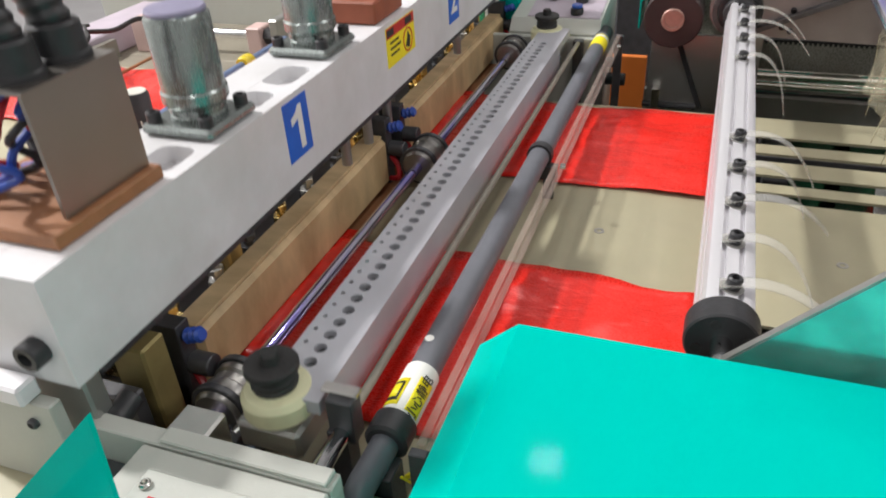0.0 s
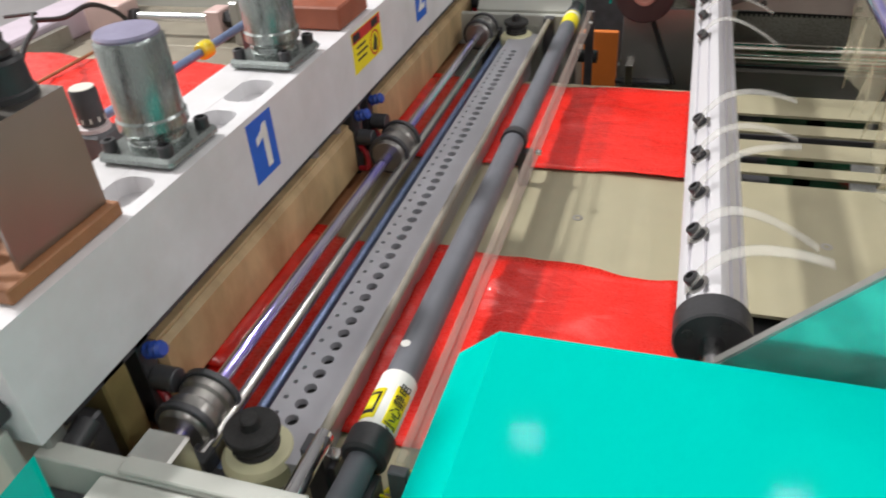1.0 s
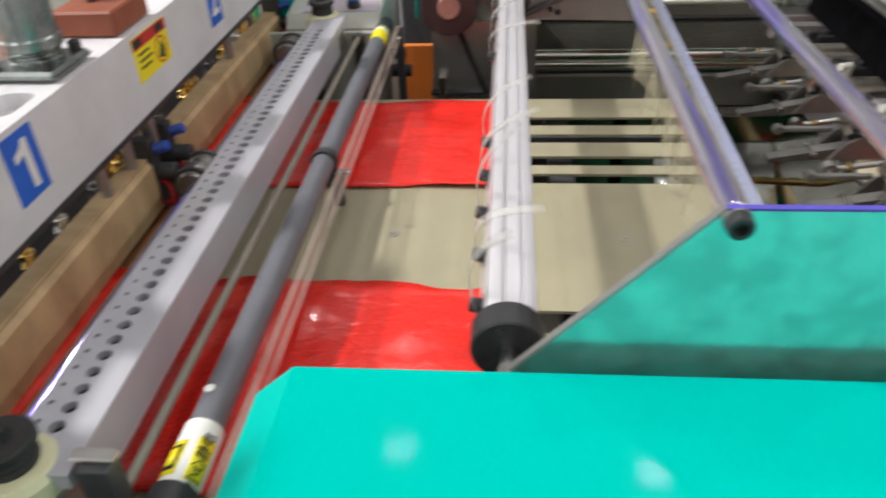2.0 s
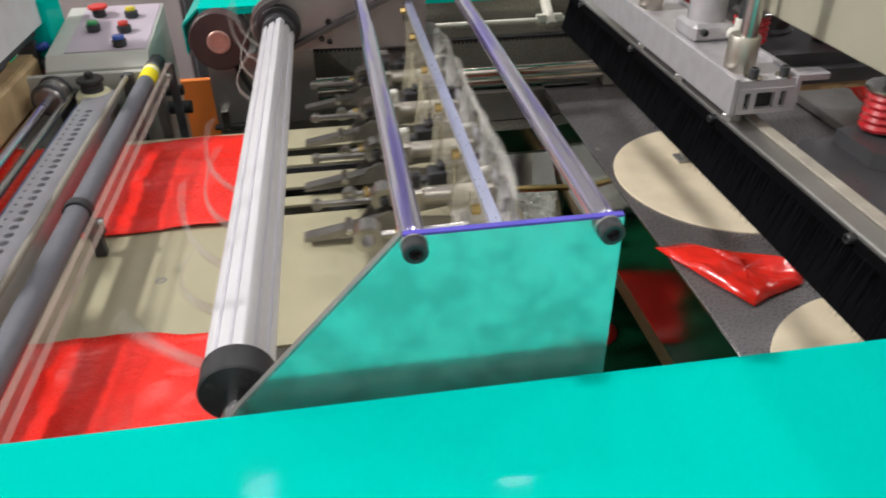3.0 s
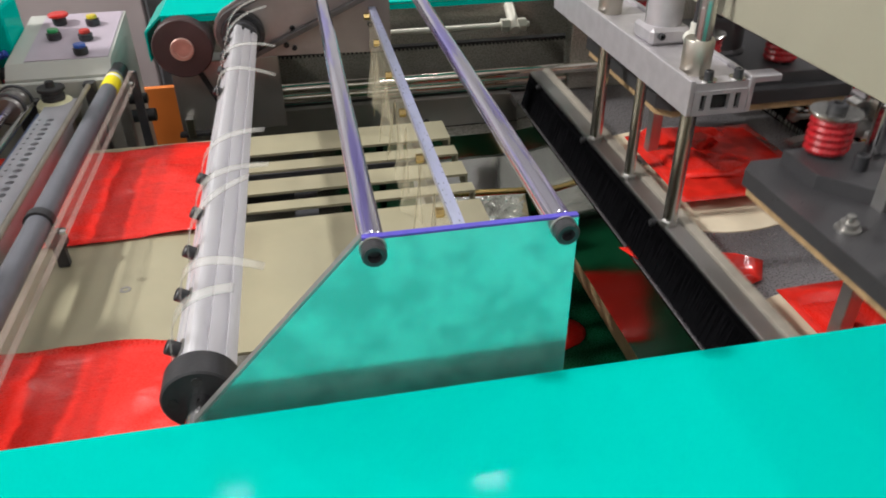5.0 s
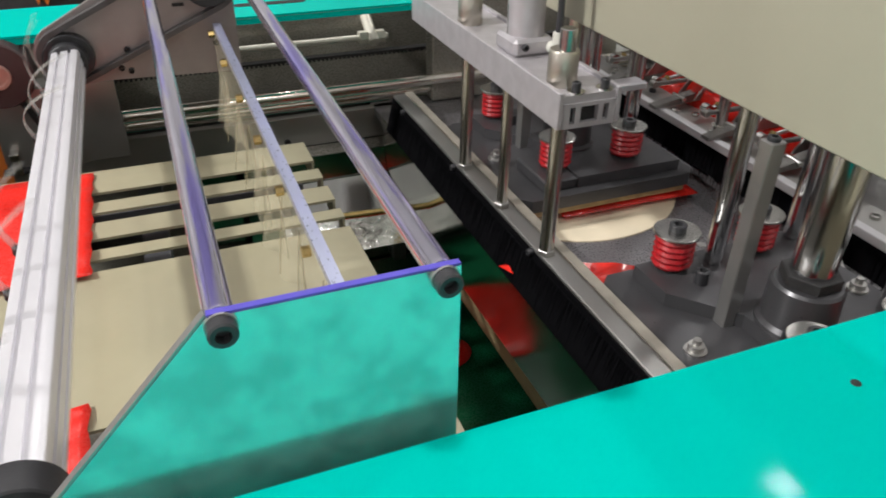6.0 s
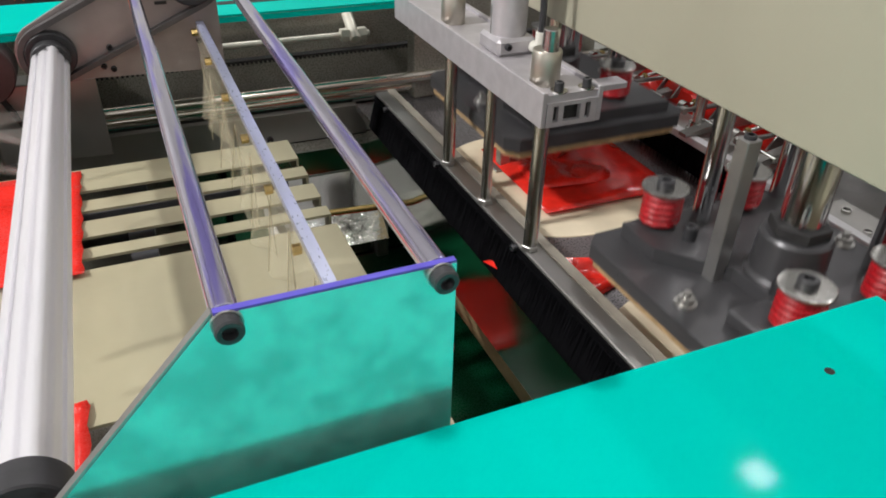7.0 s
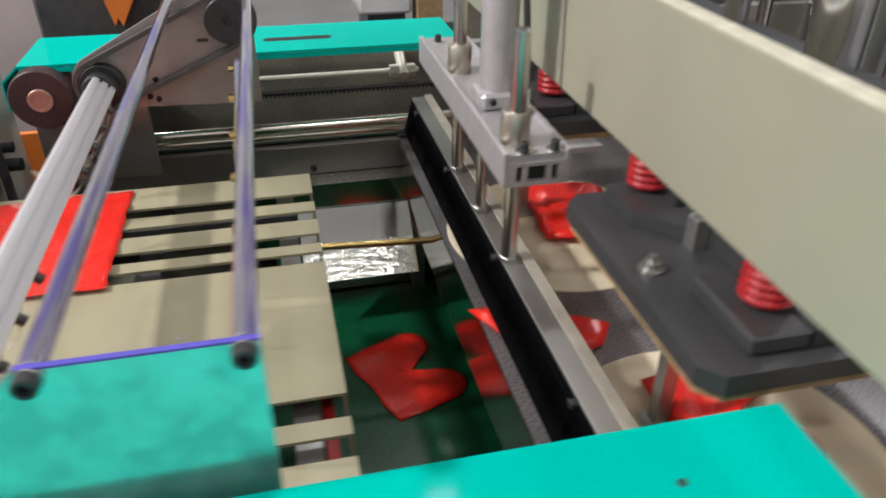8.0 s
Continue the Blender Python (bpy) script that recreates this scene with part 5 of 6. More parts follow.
def heart(name, x, y, z, size, turn, seed, material, label, bend=0.004):
    """A heart-cut film piece with two round lobes and a squared end, slightly puckered."""
    s = Shape()
    # outline: straight cut base along x, two round lobes on the other side
    pts = [(-0.5, -0.35), (-0.25, -0.37), (0.0, -0.34), (0.25, -0.37), (0.5, -0.35), (0.53, -0.10)]
    for k in range(11):
        a = math.radians(-10 + 175 * k / 10)
        pts.append((0.325 + 0.215 * math.cos(a), 0.22 + 0.235 * math.sin(a)))
    pts.append((0.0, 0.10))
    for k in range(11):
        a = math.radians(15 + 175 * k / 10)
        pts.append((-0.325 + 0.215 * math.cos(a), 0.22 + 0.235 * math.sin(a)))
    pts.append((-0.53, -0.10))
    pts = [(px * size, py * size) for px, py in pts]
    # rings shrinking to the middle give creases room
    rings = []
    for k, f in enumerate((1.0, 0.86, 0.66, 0.42, 0.2)):
        ring = []
        for px, py in pts:
            qx, qy = px * f, (py + 0.06 * size) * f - 0.06 * size
            n_ = noise.noise((qx * 30 + seed, qy * 30, seed * 1.7))
            ring.append(s.bm.verts.new((qx, qy, bend * (0.55 + 0.9 * n_) * (0.4 if k == 0 else 1) + 0.0012)))
        rings.append(ring)
    n = len(pts)
    for a, b in zip(rings, rings[1:]):
        for k in range(n):
            s.bm.faces.new((a[k], a[(k + 1) % n], b[(k + 1) % n], b[k]))
    mid = s.bm.verts.new((0, -0.06 * size, bend * 0.6))
    for k in range(n):
        s.bm.faces.new((rings[-1][k], rings[-1][(k + 1) % n], mid))
    ob = part(name, s, material)
    so = ob.modifiers.new("thickness", "SOLIDIFY")
    so.thickness = 0.0006
    ob.matrix_basis = pose(x, y, z, 0, 0, turn)
    return tagged(ob, label, "cut film", "cut hearts")


heart("heart_piece", 0.298, 0.640, 0.5005, 0.185, -68, 5, FILM, "red heart-shaped film piece lying on the green belt")
heart_far = heart("heart_piece", 0.560, 0.612, 0.8072, 0.165, -94, 9, FILM, "red heart-shaped film piece cut on the felt pad", 0.018)
heart_near = heart("heart_piece", 0.553, 0.148, 0.8072, 0.160, -88, 12, FILM, "red heart-shaped film piece cut on the felt pad", 0.018)


def film_scrap(x, y, z, pts, seed, label, bend=0.012):
    s = Shape()
    n = len(pts)
    cx, cy = sum(p[0] for p in pts) / n, sum(p[1] for p in pts) / n
    fine = []
    for k in range(n):
        a, b = pts[k], pts[(k + 1) % n]
        for j in range(5):
            fine.append((a[0] + (b[0] - a[0]) * j / 5, a[1] + (b[1] - a[1]) * j / 5))
    rings = []
    for k, f in enumerate((1.0, 0.8, 0.55, 0.3)):
        rings.append([s.bm.verts.new((cx + (px - cx) * f, cy + (py - cy) * f, 0.002 + bend * (0.6 + 0.9 * noise.noise((px * 25 + seed, py * 25, f * 2))) * (0.3 + 0.9 * (k > 0)))) for px, py in fine])
    m = len(fine)
    for a, b in zip(rings, rings[1:]):
        for k in range(m):
            s.bm.faces.new((a[k], a[(k + 1) % m], b[(k + 1) % m], b[k]))
    mid = s.bm.verts.new((cx, cy, 0.002 + bend * 0.6))
    for k in range(m):
        s.bm.faces.new((rings[-1][k], rings[-1][(k + 1) % m], mid))
    ob = part("film_scrap", s, FILM_DARK)
    so = ob.modifiers.new("thickness", "SOLIDIFY")
    so.thickness = 0.0006
    ob.matrix_basis = pose(x, y, z)
    return tagged(ob, label, "film scrap", "film scraps")


film_scrap(0.42, 0.34, 0.8002, [(-0.076, 0.062), (-0.035, 0.068), (0.03, 0.03), (0.090, -0.001), (0.065, -0.04), (0.02, -0.055), (-0.012, -0.070)], 2, "crumpled red film scrap lying on the stainless bed", 0.008)
sheet_far = film_scrap(0.580, 0.566, 0.8076, [(-0.10, 0.125), (0.12, 0.13), (0.115, -0.10), (-0.105, -0.095)], 6, "red film blank lying on the felt pad", 0.005)
sheet_near = film_scrap(0.585, 0.135, 0.8076, [(-0.10, 0.125), (0.12, 0.13), (0.115, -0.10), (-0.105, -0.095)], 7, "red film blank lying on the felt pad", 0.005)
for k, (px, py, sd) in enumerate(((0.855, 0.70, 3), (0.865, 0.52, 5), (0.845, 0.60, 8), (0.860, 0.455, 11))):
    film_scrap(px, py, 0.845 + 0.004 * (k % 3), [(-0.05, 0.07), (0.02, 0.05), (0.06, 0.08), (0.08, -0.05), (0.02, -0.07), (-0.05, -0.05)], sd, "crumpled red waste film behind the second brush", 0.045)


# ---- brush beam on guide rods ----
def brush_beam():
    """Rail, bristles and guide rods, at the lowered position."""
    t = thing("brush_beam", "steel rail with black bristles hanging on three guide rods", "brush beam")
    zr = 0.852
    part("rail", Shape().box(0.3665, 0.402, 0.0, 0.885, zr - 0.012, zr, 0.0012), GREYSTEEL, t, "ground steel rail")
    part("wear_strip", Shape().box(0.3885, 0.4015, 0.0, 0.885, zr + 0.0003, zr + 0.003, 0.0005), mat("pale_worn_strip", (0.33, 0.30, 0.25), 0.5, vary=0.15), t, "pale worn strip on the rail")
    part("clip", Shape().box(0.3645, 0.3665, 0.0, 0.885, zr - 0.030, zr - 0.004, 0.0005), BRISTLE, t)
    s = Shape().prism([(0.3660, zr - 0.0125), (0.3835, zr - 0.0125), (0.3810, zr - 0.047), (0.3620, zr - 0.047)], "y", 0.004, 0.881)
    s.prism([(0.3640, zr - 0.0125), (0.3659, zr - 0.0125), (0.3555, zr - 0.0500), (0.3520, zr - 0.0600), (0.3508, zr - 0.0600)], "y", 0.004, 0.881)
    rnd = random.Random(11)
    bm = s.bm
    y = 0.004
    while y < 0.881:
        for x in (0.3632, 0.367, 0.374, 0.3845):
            a = x + rnd.uniform(-0.0015, 0.0015)
            yy = y + rnd.uniform(-0.002, 0.002)
            bx_, by_ = a - (0.0065 if x < 0.37 else 0.003) + rnd.uniform(-0.003, 0.003), yy + rnd.uniform(-0.004, 0.004)
            zb = zr - 0.0515 + rnd.uniform(0, 0.003)
            if x < 0.366:
                a, bx_, zb = 0.3638, 0.3502 + rnd.uniform(-0.0012, 0.0008), zr - 0.0630 - rnd.uniform(0, 0.004)
            w = 0.0016
            v = [bm.verts.new(p) for p in ((a - w, yy, zr - 0.013), (a + w, yy - w, zr - 0.013), (a + w, yy + w, zr - 0.013), (bx_, by_, zb))]
            for f in ((0, 1, 3), (1, 2, 3), (2, 0, 3), (0, 2, 1)):
                bm.faces.new([v[i] for i in f])
        y += 0.0028
    part("bristles", s, BRISTLE, t, "dense black bristles", kind="stuff")
    for y in (0.343, 0.463, 0.583):
        r = 0.0086 if y != 0.463 else 0.0068
        top = zr + 0.26 if y != 0.463 else zr + 0.255
        part("guide_rod", Shape().rod((0.374, y, zr), (0.374, y, top), r, 20), RODSTEEL, t, "bright guide rod")
        part("nut", Shape().rod((0.374, y, zr), (0.374, y, zr + 0.007), 0.0105, 6), GREYSTEEL, t)
    for y in (0.115, 0.36, 0.60, 0.82):
        part("screw", Shape().bolt(0.3665, y, zr - 0.006, 0.0045, 0.008, "x", -1), BLACK, t)
    return settle(t)


brush = brush_beam()


def rod_beam():
    t = thing("cylinder_beam", "milled aluminium beam with an air cylinder and two guide bushes", "machine beam")
    x0, x1, y0, y1, zb, zt = 0.352, 0.424, 0.312, 0.742, 1.020, 1.058
    part("channel", Shape().box(x0, x0 + 0.006, y0, y1, zb, zt).box(x1 - 0.006, x1, y0, y1, zb, zt).box(x0 + 0.006, x1 - 0.006, y0 + 0.002, y1, zt - 0.012, zt - 0.004, 0), CAST, t)
    part("end_plate", Shape().box(x0 + 0.0061, x1 - 0.0061, y0, y0 + 0.006, zb, zb + 0.005, 0).box(x0 + 0.0061, x1 - 0.0061, y0, y0 + 0.006, zt - 0.016, zt - 0.012, 0)
         .box(x0 + 0.0061, x0 + 0.014, y0, y0 + 0.006, zb + 0.005, zt - 0.016, 0).box(x1 - 0.014, x1 - 0.0061, y0, y0 + 0.006, zb + 0.005, zt - 0.016, 0)
         .box(x0 + 0.020, x0 + 0.026, y0, y0 + 0.006, zb + 0.005, zt - 0.016, 0).box(x1 - 0.026, x1 - 0.020, y0, y0 + 0.006, zb + 0.005, zt - 0.016, 0)
         , CAST, t, "slotted end of the beam")
    # black inset stands in for the shade inside the hollow beam
    part("dark_hollow", Shape().box(x0 + 0.0065, x1 - 0.0065, y0 + 0.0085, y0 + 0.011, zb + 0.001, zt - 0.0125, 0), RUBBER, t, "black inset that gives the shade behind the slots")
    for y in (0.348, 0.583):
        part("guide_bush", Shape().lathe((0.374, y, zt - 0.004), (0.374, y, 9), [(0, 0.0150), (0.001, 0.0155), (0.034, 0.0155), (0.036, 0.0145)], 26), SATIN, t, "satin nickel guide bush")
    c = part("air_cylinder", Shape().box(0.363, 0.413, 0.435, 0.485, zt - 0.004, zt + 0.016, 0.004).lathe((0.388, 0.46, zt + 0.016), (0.388, 0.46, 9), [(0, 0.021), (0.17, 0.021)], 28).box(0.363, 0.413, 0.435, 0.485, zt + 0.186, zt + 0.205, 0.004), CAST, t, "aluminium air cylinder")
    part("fitting", Shape().rod((0.408, 0.434, zt + 0.006), (0.408, 0.415, zt + 0.006), 0.007).rod((0.408, 0.420, zt + 0.006), (0.408, 0.420, zt + 0.026), 0.006), WHITEPL, c, "white elbow fitting")
    part("hose", Shape().sweep([(0.408, 0.420, zt + 0.024), (0.408, 0.420, zt + 0.06), (0.405, 0.425, zt + 0.12), (0.40, 0.43, zt + 0.20)], 0.004), BLACK, c, "black air hose")
    part("plug", Shape().bolt(0.375, 0.434, zt + 0.008, 0.004, 0.005, "y", -1), BLACK, c)
    for x, y in ((0.376, 0.322), (0.409, 0.322), (0.376, 0.72), (0.409, 0.72)):
        b = part("bolt", Shape().bolt(x, y, zt - 0.0035, 0.0048, 0.010), BLACK, t)
        part("washer", Shape().lathe((x, y, zt - 0.004), (x, y, 9), [(0, 0.0092), (0.0016, 0.0092), (0.0016, 0.004)], 16), STEEL, b, "bright washer")
    part("arm", Shape().box(x1 - 0.002, 0.462, y0 + 0.012, y0 + 0.032, zt - 0.012, zt - 0.005).box(x1 - 0.002, 0.462, y1 - 0.032, y1 - 0.012, zt - 0.012, zt - 0.005), CAST, t, "flat arm to the press frame")
    return settle(t)


rod_beam()


def press_frame():
    t = thing("press_frame", "cream enamelled front panel and columns of the die press", "press")
    part("front_panel", Shape().box(0.449, 0.467, -0.30, 1.0, 1.082, 1.2195, 0.0015), CREAM_PANEL, t, "plain cream front panel")
    # worn edge in a paler cream, which paints in the light on the top
    part("top_edge", Shape().box(0.4492, 0.4668, -0.30, 1.0, 1.2197, 1.2215, 0.0006), mat("worn_toplit_cream", (0.62, 0.59, 0.47), 0.5, vary=0.15, scale=60), t, "worn top edge of the panel, painted paler for light from above")
    part("bridge", Shape().box(0.520, 0.564, -0.265, 0.96, 1.165, 1.19, 0.0015), DARKSTEEL, t, "dark bridge bar over the piston rods")
    for y0, z0 in ((-0.30, 0.9005), (0.96, 0.8005)):
        part("column", Shape().box(0.4675, 0.70, y0, y0 + 0.035, z0, 1.165, 0.002), OLIVE, t)
    return settle(t)


press_frame()


def springy(p, r, h, turns, wire):
    s = Shape()
    pts = []
    n = int(turns * 10)
    for k in range(n + 1):
        a = 2 * math.pi * k / 10
        pts.append((p[0] + r * math.cos(a), p[1] + r * math.sin(a), p[2] + h * k / n))
    rings = []
    for i, c in enumerate(pts):
        a = 2 * math.pi * i / 10
        u, v = Vector((math.cos(a), math.sin(a), 0)), Vector((0, 0, 1))
        rings.append([s.bm.verts.new(Vector(c) + (u * math.cos(2 * math.pi * k / 6) * 0.8 + v * math.sin(2 * math.pi * k / 6)) * wire) for k in range(6)])
    for a, b in zip(rings, rings[1:]):
        for k in range(6):
            s.bm.faces.new((a[k], a[(k + 1) % 6], b[(k + 1) % 6], b[k]))
    s.bm.faces.new(list(reversed(rings[0])))
    s.bm.faces.new(rings[-1])
    return s


def punch_unit(cy):
    """Moving punch plate with springs and a guide hub, at the lowered position."""
    t = thing("punch_unit", "dark steel punch plate with red die springs and a guide hub", "punch unit", "punch units")
    z = 0.826
    ch = 0.016
    x0, x1, y0, y1 = 0.407, 0.690, cy - 0.156, cy + 0.125
    outline = [(x0, y0 + ch), (x0 + ch, y0), (x1 - ch, y0), (x1, y0 + ch), (x1, y1 - ch), (x1 - ch, y1), (x0 + ch, y1), (x0, y1 - ch)]
    part("base_plate", Shape().prism(outline, "z", z, z + 0.018), PUNCH, t)
    part("die_board", Shape().prism([(a * 0.97 + 0.557 * 0.03, b * 0.97 + cy * 0.03) for a, b in outline], "z", z - 0.010, z - 0.0003), WOODPAD, t, "brown plywood die board")
    part("upper_plate", Shape().prism([(0.448, cy + 0.112), (0.665, cy + 0.112), (0.665, cy - 0.14), (0.500, cy - 0.14), (0.500, cy - 0.005), (0.448, cy + 0.055)], "z", z + 0.0183, z + 0.034), PUNCH, t)
    part("side_pad", Shape().box(0.448, 0.498, cy - 0.14, cy - 0.055, z + 0.0183, z + 0.034, 0.002), PUNCH, t)
    for sx in (0.485, 0.600):
        for sy in (cy + 0.098, cy - 0.098):
            base = z + 0.034
            sp = part("die_spring", springy((sx, sy, base + 0.003), 0.0195, 0.036, 5.0, 0.0040), SPRING, t, "glossy red die spring")
            part("spring_washer", Shape().lathe((sx, sy, base + 0.042), (sx, sy, 9), [(0, 0.0245), (0.001, 0.0255), (0.003, 0.0255), (0.0038, 0.0245), (0.0038, 0.009)], 28), STEEL, sp, "bright washer")
            part("spring_bolt", Shape().bolt(sx, sy, base + 0.0455, 0.0095, 0.008), BLACK, sp, "black socket screw")
            part("spring_core", Shape().rod((sx, sy, base), (sx, sy, base + 0.043), 0.012), DARKSTEEL, sp)
    hx, hy = 0.542, cy - 0.030
    hub = part("guide_hub", Shape().lathe((hx, hy, z + 0.034), (hx, hy, 9), [(0, 0.040), (0.003, 0.040), (0.007, 0.036), (0.046, 0.0345), (0.049, 0.032)], 36), PUNCH, t, "grey cast guide hub")
    part("hub_nut", Shape().rod((hx, hy, z + 0.083), (hx, hy, z + 0.095), 0.029, 6), RUBBER, hub, "black hexagon nut")
    part("piston_rod", Shape().rod((hx, hy, z + 0.095), (hx, hy, z + 0.30), 0.0205, 28), CHROME, hub, "bright piston rod")
    for gx, gy in ((0.535, cy + 0.088), (0.628, cy - 0.060), (0.66, cy + 0.10)):
        part("guide_pin", Shape().rod((gx, gy, z + 0.034), (gx, gy, z + 0.29), 0.0105, 18), CHROME, t, "bright guide pin")
    for bx_, by_ in ((0.433, cy - 0.018), (0.68, cy + 0.05), (0.645, cy - 0.01)):
        part("nut_and_washer", Shape().lathe((bx_, by_, z + 0.018 if bx_ != 0.645 else z + 0.034), (bx_, by_, 9), [(0, 0.0115), (0.002, 0.0115), (0.002, 0.008), (0.008, 0.008), (0.008, 0.004), (0.014, 0.004)], 16), GREYSTEEL, t, "bright nut and washer")
    part("cap_screw", Shape().bolt(0.495, cy + 0.058, z + 0.034, 0.0075, 0.016), BLACK, t, "black socket cap screw")
    part("cap_screw", Shape().bolt(0.510, cy - 0.055, z + 0.034, 0.0085, 0.014), BLACK, t, "black socket cap screw")
    return settle(t)


def stop_post(x, y):
    t = thing("stop_post", "square steel stop post bolted to the die bed", "post", "stop posts")
    part("bar", Shape().box(x - 0.0085, x + 0.0085, y - 0.008, y + 0.008, 0.8035, 1.048, 0.001), GREYSTEEL, t)
    part("cap", Shape().bolt(x, y, 1.048, 0.006, 0.004), BLACK, t)
    part("foot", Shape().box(x - 0.018, x + 0.018, y - 0.014, y + 0.014, 0.8032, 0.807, 0.001), GREYSTEEL, t)
    return settle(t)


stop_post(0.490, 0.172)
stop_post(0.490, 0.634)


punch_near = punch_unit(0.163)
punch_far = punch_unit(0.625)


def second_brush():
    t = thing("brush_beam", "white-edged rail with a black brush behind the punches", "brush beam")
    part("rail", Shape().box(0.735, 0.749, -0.085, 0.99, 0.860, 0.872, 0.001), WHITE, t, "white edged rail")
    part("rail_plate", Shape().box(0.7492, 0.800, -0.085, 0.99, 0.860, 0.8695, 0.001), GREYSTEEL, t, "worn grey rail plate")
    for k in range(9):
        part("rail_screw", Shape().bolt(0.7745, 0.02 + 0.115 * k, 0.8695, 0.0062, 0.005), STEEL if k % 3 else BLACK, t)
    s = Shape().box(0.736, 0.746, -0.08, 0.985, 0.818, 0.8595, 0)
    rnd = random.Random(21)
    y = -0.08
    while y < 0.98:
        x, zb = 0.733 + rnd.uniform(-0.001, 0.001), 0.8005 + rnd.uniform(0, 0.006)
        v = [s.bm.verts.new(p) for p in ((x, y - 0.0018, 0.859), (x + 0.004, y, 0.859), (x, y + 0.0018, 0.859), (x + rnd.uniform(-0.003, 0.003), y + rnd.uniform(-0.003, 0.003), zb))]
        for f in ((0, 1, 3), (1, 2, 3), (2, 0, 3), (0, 2, 1)):
            s.bm.faces.new([v[i] for i in f])
        y += 0.003 if rnd.random() < 0.86 else 0.009
    part("bristles", s, BRISTLE, t, "dense black bristles", kind="stuff")
    for y in (0.2, 0.45, 0.62, 0.8):
        part("screw", Shape().bolt(0.753, y, 0.872, 0.005, 0.004), STEEL, t)
    for y in (0.296, 0.525, 0.760):
        rod = part("guide_rod", Shape().rod((0.763, y, 0.8695), (0.763, y, 1.13), 0.0088, 20), RODSTEEL, t, "bright guide rod")
        part("collar", Shape().lathe((0.763, y, 0.8697), (0.763, y, 9), [(0, 0.0150), (0.004, 0.0150), (0.006, 0.0125), (0.014, 0.0120), (0.014, 0.009)], 20), STEEL, rod, "bright collar")
    return settle(t)


far_brush = second_brush()


def scrap_shelf():
    t = thing("scrap_shelf", "dull steel shelf for waste film behind the press", "shelf")
    part("shelf", Shape().box(0.782, 1.20, -0.085, 0.99, 0.80, 0.815, 0.001), GREYSTEEL, t)
    for y in (0.0, 0.90):
        part("leg", Shape().box(1.12, 1.16, y - 0.02, y + 0.02, 0.4005, 0.7998, 0.001), OLIVE, t)
    return settle(t)


scrap_shelf()


